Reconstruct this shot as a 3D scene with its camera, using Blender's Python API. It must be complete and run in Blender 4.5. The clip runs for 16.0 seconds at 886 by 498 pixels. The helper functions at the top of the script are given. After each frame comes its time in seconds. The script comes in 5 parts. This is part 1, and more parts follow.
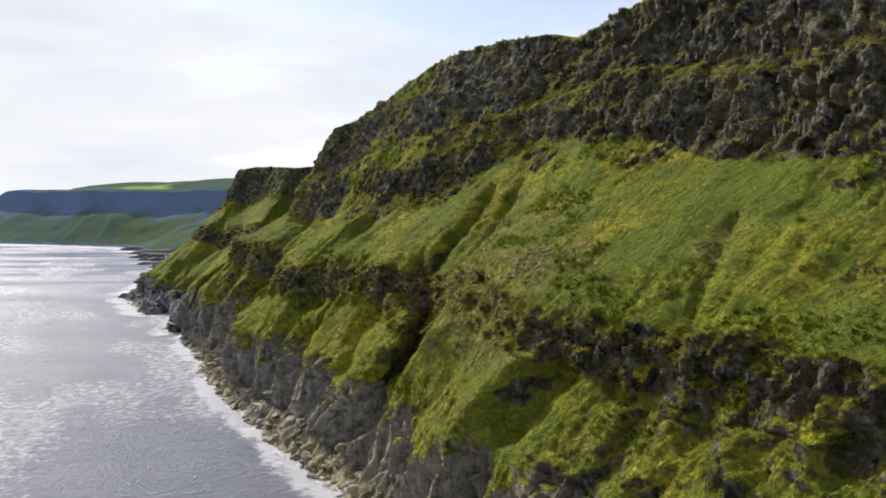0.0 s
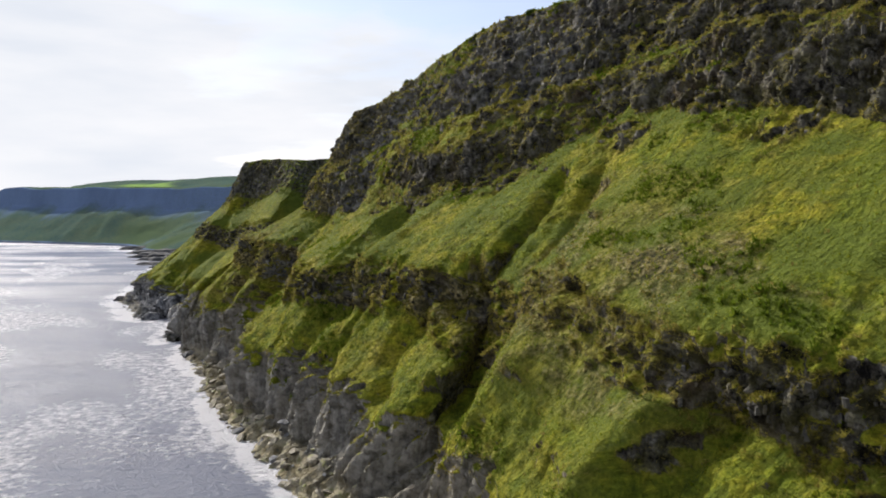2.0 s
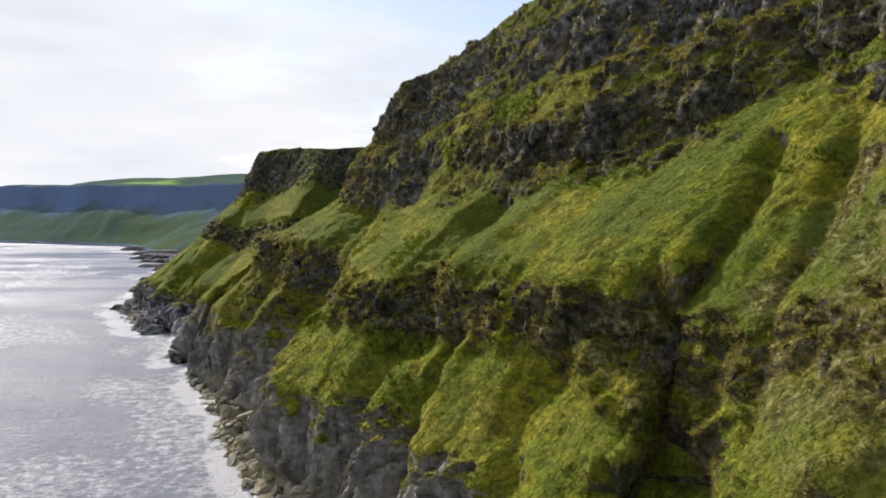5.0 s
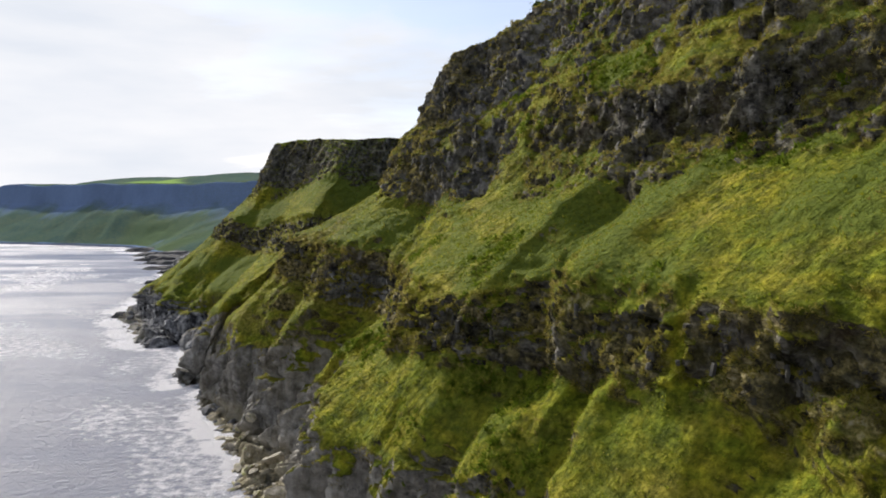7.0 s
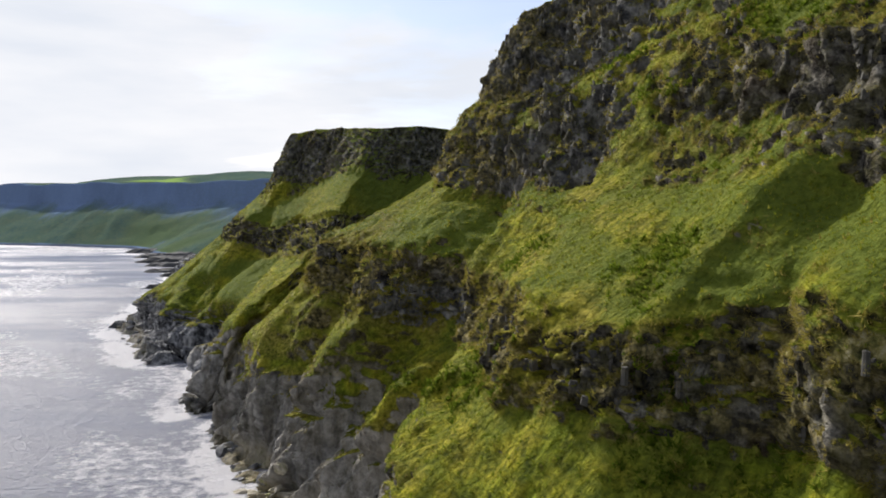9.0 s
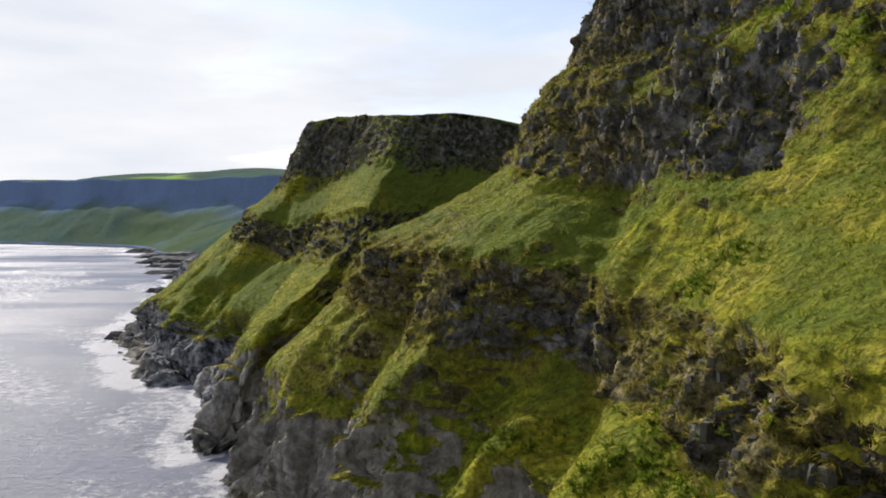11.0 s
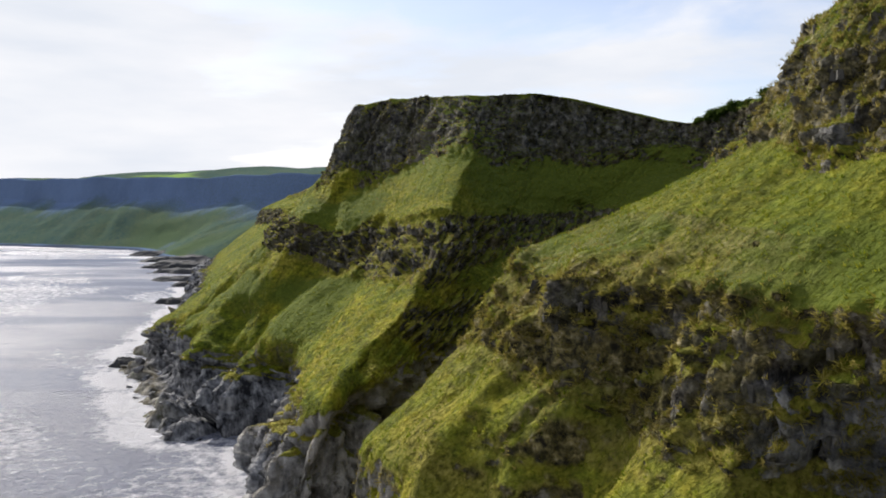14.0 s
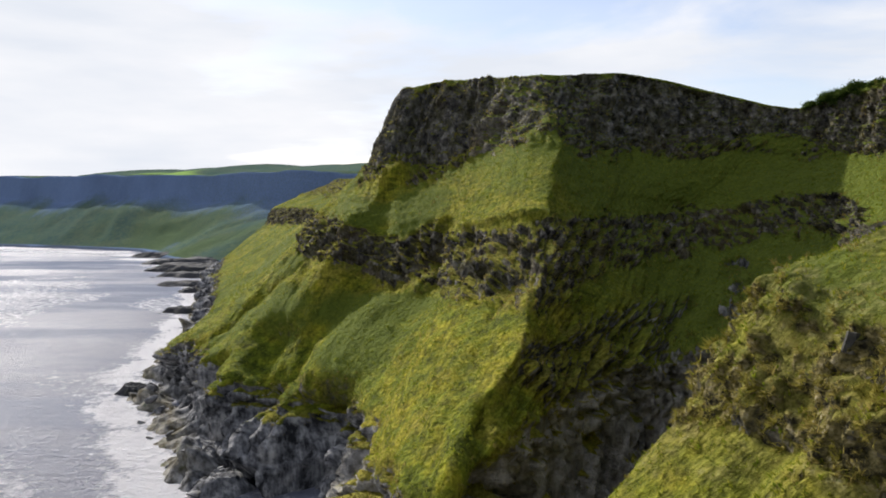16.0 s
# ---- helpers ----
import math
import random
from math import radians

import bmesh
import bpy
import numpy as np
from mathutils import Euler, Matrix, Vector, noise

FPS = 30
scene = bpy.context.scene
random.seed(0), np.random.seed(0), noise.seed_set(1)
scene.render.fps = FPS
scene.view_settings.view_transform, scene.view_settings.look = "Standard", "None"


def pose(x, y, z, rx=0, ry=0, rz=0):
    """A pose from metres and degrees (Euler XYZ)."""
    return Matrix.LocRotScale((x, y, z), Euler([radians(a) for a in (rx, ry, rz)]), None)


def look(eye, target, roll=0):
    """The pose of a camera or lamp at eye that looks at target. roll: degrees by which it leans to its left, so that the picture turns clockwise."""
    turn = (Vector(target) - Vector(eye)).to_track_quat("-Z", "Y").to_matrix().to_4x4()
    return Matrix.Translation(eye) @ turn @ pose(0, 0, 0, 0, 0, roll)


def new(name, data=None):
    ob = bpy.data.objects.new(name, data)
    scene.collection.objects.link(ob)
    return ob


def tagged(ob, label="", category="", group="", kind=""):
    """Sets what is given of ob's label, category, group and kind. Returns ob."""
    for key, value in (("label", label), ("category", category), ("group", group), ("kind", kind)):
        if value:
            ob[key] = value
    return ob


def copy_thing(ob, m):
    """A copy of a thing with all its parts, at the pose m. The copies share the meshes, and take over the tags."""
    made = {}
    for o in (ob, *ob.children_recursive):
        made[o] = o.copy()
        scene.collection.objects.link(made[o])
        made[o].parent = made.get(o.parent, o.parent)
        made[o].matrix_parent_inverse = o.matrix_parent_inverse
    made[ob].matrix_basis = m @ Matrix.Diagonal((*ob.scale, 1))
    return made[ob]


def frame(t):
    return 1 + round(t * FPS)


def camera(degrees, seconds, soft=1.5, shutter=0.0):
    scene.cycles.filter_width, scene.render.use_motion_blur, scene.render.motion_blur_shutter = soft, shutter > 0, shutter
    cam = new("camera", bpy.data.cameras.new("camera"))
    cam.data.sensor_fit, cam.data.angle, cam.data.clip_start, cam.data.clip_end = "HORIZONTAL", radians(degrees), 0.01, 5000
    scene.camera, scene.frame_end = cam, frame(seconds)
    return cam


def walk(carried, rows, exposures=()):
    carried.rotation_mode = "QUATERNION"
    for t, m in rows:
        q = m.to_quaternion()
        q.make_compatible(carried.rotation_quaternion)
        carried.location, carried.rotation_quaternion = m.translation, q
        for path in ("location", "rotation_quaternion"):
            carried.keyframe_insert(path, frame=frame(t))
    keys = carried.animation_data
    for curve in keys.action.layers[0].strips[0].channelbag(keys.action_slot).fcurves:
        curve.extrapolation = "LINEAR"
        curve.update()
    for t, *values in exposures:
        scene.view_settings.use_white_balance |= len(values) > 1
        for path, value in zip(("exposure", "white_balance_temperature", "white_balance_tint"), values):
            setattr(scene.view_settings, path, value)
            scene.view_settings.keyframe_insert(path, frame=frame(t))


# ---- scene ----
cam = camera(60.4, 16.0, soft=1.8)
PATH = [
    (0, (4.62, 1.39, 40.66), (5.12, 101.16, 33.87), -0.06),
    (0.5, (2.84, 7.48, 40.28), (3.26, 107.24, 33.40), -0.05),
    (1, (0.98, 13.64, 39.81), (1.33, 113.40, 32.89), -0.06),
    (1.5, (-0.96, 19.89, 39.30), (-0.72, 119.65, 32.46), 0.00),
    (2, (-2.96, 26.26, 38.78), (-2.81, 126.03, 32.05), 0.08),
    (2.5, (-4.98, 32.56, 38.37), (-4.97, 132.34, 31.69), 0.10),
    (3, (-6.97, 38.41, 38.01), (-7.07, 138.19, 31.39), 0.09),
    (3.5, (-9.23, 44.39, 37.59), (-9.36, 144.18, 31.05), 0.08),
    (4, (-11.46, 50.41, 37.33), (-11.67, 150.19, 30.74), 0.08),
    (6.5, (-22.42, 79.74, 36.09), (-23.23, 179.51, 29.29), 0.04),
    (7, (-24.74, 85.73, 35.66), (-25.80, 185.50, 28.96), -0.01),
    (7.5, (-26.85, 91.42, 35.22), (-28.08, 191.19, 28.64), 0.01),
    (8, (-29.49, 97.59, 34.94), (-30.71, 197.36, 28.36), -0.07),
    (10.5, (-40.13, 125.26, 34.10), (-41.55, 225.01, 27.17), -0.07),
    (11, (-42.64, 130.99, 33.95), (-44.06, 230.74, 27.04), -0.04),
    (11.5, (-44.83, 136.16, 33.82), (-46.27, 235.92, 26.94), -0.03),
    (12, (-47.48, 141.53, 33.79), (-48.94, 241.28, 26.93), 0.05),
    (12.5, (-49.82, 146.39, 33.72), (-51.28, 246.14, 26.86), 0.03),
    (13, (-52.52, 151.69, 33.71), (-54.01, 251.45, 26.86), 0.10),
    (13.5, (-54.90, 156.88, 33.69), (-56.51, 256.63, 26.78), 0.08),
    (14, (-57.69, 162.33, 33.66), (-59.37, 262.08, 26.77), 0.07),
    (14.5, (-60.35, 167.61, 33.65), (-61.98, 267.36, 26.70), 0.12),
    (15, (-63.41, 173.32, 33.68), (-64.99, 273.06, 26.67), 0.11),
    (15.5, (-66.07, 178.52, 33.63), (-67.58, 278.25, 26.56), 0.09),
    (16, (-69.22, 184.27, 33.53), (-70.63, 284.01, 26.47), 0.09),
]
walk(cam, [(t, look(eye, target, roll)) for t, eye, target, roll in PATH])

# ---------------------------------------------------------------- light
world = bpy.data.worlds.new("sky")
scene.world = world
world.use_nodes = True
SUN_AZ, SUN_EL = radians(-37.0), radians(31.0)      # azimuth from +y, negative to the west of it

sun_way = Vector((math.sin(SUN_AZ) * math.cos(SUN_EL), math.cos(SUN_AZ) * math.cos(SUN_EL), math.sin(SUN_EL)))


def sky_nodes():
    nt = world.node_tree
    nt.nodes.clear()
    out = nt.nodes.new("ShaderNodeOutputWorld")
    bg = nt.nodes.new("ShaderNodeBackground")
    sky = nt.nodes.new("ShaderNodeTexSky")
    sky.sky_type = "NISHITA"
    sky.sun_disc = False
    sky.sun_elevation = SUN_EL
    sky.sun_rotation = SUN_AZ
    sky.air_density, sky.dust_density = 1.0, 0.4
    scale = nt.nodes.new("ShaderNodeVectorMath")
    scale.operation = "MULTIPLY"
    scale.inputs[1].default_value = (0.155, 0.142, 0.152)
    tc = nt.nodes.new("ShaderNodeTexCoord")
    mp = nt.nodes.new("ShaderNodeMapping")
    mp.inputs["Scale"].default_value = (1.6, 1.6, 6.5)
    mp.inputs["Location"].default_value = (3.1, 0.4, 0.55)
    cloud = nt.nodes.new("ShaderNodeTexNoise")
    cloud.inputs["Scale"].default_value = 1.5
    cloud.inputs["Detail"].default_value = 7.0
    cloud.inputs["Roughness"].default_value = 0.55
    cloud.inputs["Distortion"].default_value = 0.35
    cover = nt.nodes.new("ShaderNodeValToRGB")
    cover.color_ramp.elements[0].position = 0.33
    cover.color_ramp.elements[1].position = 0.52
    cover.color_ramp.elements[0].color = (0.3, 0.3, 0.3, 1)
    shade = nt.nodes.new("ShaderNodeTexNoise")
    shade.inputs["Scale"].default_value = 2.3
    shade.inputs["Detail"].default_value = 5.0
    tone = nt.nodes.new("ShaderNodeValToRGB")
    tone.color_ramp.elements[0].position = 0.35
    tone.color_ramp.elements[0].color = (0.8, 0.84, 0.92, 1)
    tone.color_ramp.elements[1].position = 0.62
    tone.color_ramp.elements[1].color = (0.955, 0.962, 1.0, 1)
    mix = nt.nodes.new("ShaderNodeMix")
    mix.data_type = "RGBA"
    nt.links.new(tc.outputs["Generated"], mp.inputs["Vector"])
    nt.links.new(mp.outputs["Vector"], cloud.inputs["Vector"])
    nt.links.new(mp.outputs["Vector"], shade.inputs["Vector"])
    rise = nt.nodes.new("ShaderNodeSeparateXYZ")
    nt.links.new(tc.outputs["Generated"], rise.inputs["Vector"])
    thin = nt.nodes.new("ShaderNodeMapRange")
    thin.inputs["From Min"].default_value = 0.13
    thin.inputs["From Max"].default_value = 0.4
    thin.inputs["To Min"].default_value = 0.12
    thin.inputs["To Max"].default_value = -0.22
    nt.links.new(rise.outputs["Z"], thin.inputs["Value"])
    veil = nt.nodes.new("ShaderNodeMath")
    nt.links.new(cloud.outputs["Fac"], veil.inputs[0])
    nt.links.new(thin.outputs["Result"], veil.inputs[1])
    # the cloud opens towards the land
    inland = nt.nodes.new("ShaderNodeVectorMath")
    inland.operation = "DOT_PRODUCT"
    inland.inputs[1].default_value = (-0.247, -0.133, 0.0)
    nt.links.new(tc.outputs["Generated"], inland.inputs[0])
    opened = nt.nodes.new("ShaderNodeMath")
    nt.links.new(veil.outputs["Value"], opened.inputs[0])
    nt.links.new(inland.outputs["Value"], opened.inputs[1])
    nt.links.new(opened.outputs["Value"], cover.inputs["Fac"])
    nt.links.new(shade.outputs["Fac"], tone.inputs["Fac"])
    nt.links.new(sky.outputs["Color"], scale.inputs[0])
    nt.links.new(cover.outputs["Color"], mix.inputs["Factor"])
    nt.links.new(scale.outputs["Vector"], mix.inputs["A"])
    toward = nt.nodes.new("ShaderNodeVectorMath")
    toward.operation = "DOT_PRODUCT"
    toward.inputs[1].default_value = sun_way
    nt.links.new(tc.outputs["Generated"], toward.inputs[0])
    glow = nt.nodes.new("ShaderNodeMapRange")
    glow.inputs["From Min"].default_value = -0.7
    glow.inputs["From Max"].default_value = 0.35
    glow.inputs["To Min"].default_value = 0.47
    glow.inputs["To Max"].default_value = 1.0
    glow.interpolation_type = "SMOOTHSTEP"
    nt.links.new(toward.outputs["Value"], glow.inputs["Value"])
    blaze = nt.nodes.new("ShaderNodeMapRange")
    blaze.interpolation_type = "SMOOTHSTEP"
    blaze.inputs["From Min"].default_value = 0.953
    blaze.inputs["From Max"].default_value = 1.0
    blaze.inputs["To Max"].default_value = 12.0
    nt.links.new(toward.outputs["Value"], blaze.inputs["Value"])
    both = nt.nodes.new("ShaderNodeMath")
    nt.links.new(glow.outputs["Result"], both.inputs[0])
    nt.links.new(blaze.outputs["Result"], both.inputs[1])
    lit = nt.nodes.new("ShaderNodeVectorMath")
    lit.operation = "SCALE"
    nt.links.new(tone.outputs["Color"], lit.inputs[0])
    nt.links.new(both.outputs["Value"], lit.inputs["Scale"])
    nt.links.new(lit.outputs["Vector"], mix.inputs["B"])
    nt.links.new(mix.outputs["Result"], bg.inputs["Color"])
    bg.inputs["Strength"].default_value = 1.0
    nt.links.new(bg.outputs["Background"], out.inputs["Surface"])


sky_nodes()
sun = new("sun", bpy.data.lights.new("sun", "SUN"))
sun.data.energy = 5.2
sun.data.angle = radians(0.8)
sun.data.color = (1.0, 0.935, 0.85)
sun.matrix_world = look(Vector((0, 0, 200)) + 100 * sun_way, (0, 0, 200))

# ---------------------------------------------------------------- numeric noise


def lattice(ix, iy, iz, seed):
    """A random number from 0 to 1 for whole-numbered cells."""
    h = (ix.astype(np.int64) * 73856093) ^ (iy.astype(np.int64) * 19349663) ^ (iz.astype(np.int64) * 83492791) ^ (seed * 2654435761)
    h = (h ^ (h >> 13)) * 1274126177 & 0x7FFFFFFF
    h = (h ^ (h >> 15)) * 2246822519 & 0x7FFFFFFF
    h = h ^ (h >> 16)
    return (h & 0xFFFFFF) / float(0xFFFFFF)


def vnoise(x, y, z, seed=0):
    """Smooth value noise from -1 to 1."""
    fx, fy, fz = np.floor(x), np.floor(y), np.floor(z)
    tx, ty, tz = x - fx, y - fy, z - fz
    tx, ty, tz = (t * t * t * (t * (t * 6 - 15) + 10) for t in (tx, ty, tz))
    total = 0
    for a in (0, 1):
        for b in (0, 1):
            for c in (0, 1):
                weight = (tx if a else 1 - tx) * (ty if b else 1 - ty) * (tz if c else 1 - tz)
                total = total + weight * lattice(fx + a, fy + b, fz + c, seed)
    return total * 2 - 1


def fbm(x, y, z, octaves=4, seed=0, gain=0.5):
    total, amp, norm = 0, 1.0, 0.0
    for o in range(octaves):
        total = total + amp * vnoise(x, y, z, seed + 17 * o)
        norm += amp
        amp *= gain
        x, y, z = x * 2.03 + 5.2, y * 2.03 + 1.3, z * 2.03 + 8.1
    return total / norm


def worley(x, y, z, seed=0):
    """Distance to the nearest and second nearest cell point, and the nearest cell's random number."""
    fx, fy, fz = np.floor(x), np.floor(y), np.floor(z)
    d1 = np.full(x.shape, 9.0)
    d2 = np.full(x.shape, 9.0)
    own = np.zeros(x.shape)
    for a in (-1, 0, 1):
        for b in (-1, 0, 1):
            for c in (-1, 0, 1):
                cx, cy, cz = fx + a, fy + b, fz + c
                px = cx + 0.15 + 0.7 * lattice(cx, cy, cz, seed + 1)
                py = cy + 0.15 + 0.7 * lattice(cx, cy, cz, seed + 2)
                pz = cz + 0.15 + 0.7 * lattice(cx, cy, cz, seed + 3)
                d = np.sqrt((px - x) ** 2 + (py - y) ** 2 + (pz - z) ** 2)
                near = d < d1
                d2 = np.where(near, d1, np.minimum(d2, d))
                own = np.where(near, lattice(cx, cy, cz, seed + 4), own)
                d1 = np.where(near, d, d1)
    return d1, d2, own


def smooth(a, lo, hi):
    t = np.clip((a - lo) / (hi - lo), 0, 1)
    return t * t * (3 - 2 * t)


# ---------------------------------------------------------------- materials


def nodes_of(name):
    m = bpy.data.materials.new(name)
    m.use_nodes = True
    nt = m.node_tree
    return m, nt, nt.nodes["Principled BSDF"]


def add(nt, kind, **values):
    node = nt.nodes.new(kind)
    for key, value in values.items():
        node.inputs[key].default_value = value
    return node


def ramp(nt, stops):
    node = nt.nodes.new("ShaderNodeValToRGB")
    while len(node.color_ramp.elements) < len(stops):
        node.color_ramp.elements.new(0.5)
    for e, (p, c) in zip(node.color_ramp.elements, stops):
        e.position, e.color = p, (*c, 1)
    return node


def mixed(nt, fac, a, b, blend="MIX"):
    node = nt.nodes.new("ShaderNodeMix")
    node.data_type, node.blend_type = "RGBA", blend
    for socket, value in (("Factor", fac), ("A", a), ("B", b)):
        if isinstance(value, bpy.types.NodeSocket):
            nt.links.new(value, node.inputs[socket])
        elif socket == "Factor":
            node.inputs["Factor"].default_value = value
        else:
            node.inputs[socket].default_value = (*value, 1)
    return node.outputs["Result"]


def calc(nt, op, a, b=0.0, c=0.0):
    node = nt.nodes.new("ShaderNodeMath")
    node.operation = op
    for socket, value in zip(node.inputs, (a, b, c)):
        if isinstance(value, bpy.types.NodeSocket):
            nt.links.new(value, socket)
        else:
            socket.default_value = value
    return node.outputs["Value"]


def tex(nt, vector, scale, detail=4.0, rough=0.55, kind="ShaderNodeTexNoise"):
    node = nt.nodes.new(kind)
    node.inputs["Scale"].default_value = scale
    if kind == "ShaderNodeTexNoise":
        node.inputs["Detail"].default_value = detail
        node.inputs["Roughness"].default_value = rough
    nt.links.new(vector, node.inputs["Vector"])
    return node


def stretch(nt, vector, scale, location=(0, 0, 0)):
    node = nt.nodes.new("ShaderNodeMapping")
    node.inputs["Scale"].default_value = scale
    node.inputs["Location"].default_value = location
    nt.links.new(vector, node.inputs["Vector"])
    return node.outputs["Vector"]


def rock_colour(nt, pos):
    """Weathered basalt: dark grey, brown lichen, pale streaks down the face."""
    big = tex(nt, pos, 0.11, 4).outputs["Fac"]
    mid = tex(nt, pos, 0.7, 5, 0.65).outputs["Fac"]
    fine = tex(nt, pos, 4.0, 4, 0.6).outputs["Fac"]
    streak = tex(nt, stretch(nt, pos, (1.3, 1.3, 0.16)), 1.0, 5, 0.65).outputs["Fac"]
    base = ramp(nt, [(0.42, (0.008, 0.0075, 0.007)), (0.52, (0.078, 0.073, 0.062)), (0.66, (0.27, 0.255, 0.215))])
    nt.links.new(mid, base.inputs["Fac"])
    pale = ramp(nt, [(0.5, (0, 0, 0)), (0.72, (1, 1, 1))])
    nt.links.new(streak, pale.inputs["Fac"])
    colour = mixed(nt, calc(nt, "MULTIPLY", pale.outputs["Color"], 0.36), base.outputs["Color"], (0.26, 0.235, 0.2))
    brown = ramp(nt, [(0.5, (0, 0, 0)), (0.66, (1, 1, 1))])
    nt.links.new(big, brown.inputs["Fac"])
    colour = mixed(nt, calc(nt, "MULTIPLY", brown.outputs["Color"], 0.45), colour, (0.13, 0.095, 0.05))
    moss = ramp(nt, [(0.44, (0, 0, 0)), (0.58, (1, 1, 1))])
    nt.links.new(tex(nt, pos, 0.5, 6, 0.68).outputs["Fac"], moss.inputs["Fac"])
    colour = mixed(nt, calc(nt, "MULTIPLY", moss.outputs["Color"], 0.6), colour, (0.075, 0.07, 0.022))
    speck = ramp(nt, [(0.3, (0.55, 0.55, 0.55)), (0.7, (1.35, 1.35, 1.35))])
    nt.links.new(fine, speck.inputs["Fac"])
    return mixed(nt, 1.0, colour, speck.outputs["Color"], "MULTIPLY"), mid, fine


def grass_colour(nt, pos, comb):
    """Rough cliff grass: yellow-green with darker herbs and straw."""
    big = tex(nt, pos, 0.05, 4).outputs["Fac"]
    mid = tex(nt, pos, 0.35, 5, 0.6).outputs["Fac"]
    fine = tex(nt, pos, 2.2, 5, 0.65).outputs["Fac"]
    tone = ramp(nt, [(0.34, (0.05, 0.075, 0.009)), (0.45, (0.132, 0.165, 0.014)), (0.55, (0.222, 0.215, 0.019)), (0.68, (0.275, 0.242, 0.045))])
    nt.links.new(calc(nt, "ADD", calc(nt, "MULTIPLY", mid, 0.55), calc(nt, "MULTIPLY", big, 0.45)), tone.inputs["Fac"])
    band = tex(nt, stretch(nt, pos, (0.5, 0.5, 1.5)), 1.0, 6, 0.68).outputs["Fac"]
    rank = ramp(nt, [(0.36, (0.42, 0.44, 0.42)), (0.5, (1.1, 1.05, 0.95)), (0.62, (1.32, 1.24, 1.12))])
    nt.links.new(band, rank.inputs["Fac"])
    speck = ramp(nt, [(0.34, (0.52, 0.56, 0.5)), (0.66, (1.34, 1.3, 1.2))])
    nt.links.new(fine, speck.inputs["Fac"])
    rough = mixed(nt, 1.0, tone.outputs["Color"], rank.outputs["Color"], "MULTIPLY")
    wisp = ramp(nt, [(0.36, (0.55, 0.58, 0.55)), (0.5, (1.0, 1.0, 1.0)), (0.64, (1.25, 1.24, 1.18))])
    nt.links.new(comb, wisp.inputs["Fac"])
    rough = mixed(nt, 1.0, rough, wisp.outputs["Color"], "MULTIPLY")
    return mixed(nt, 1.0, rough, speck.outputs["Color"], "MULTIPLY"), fine


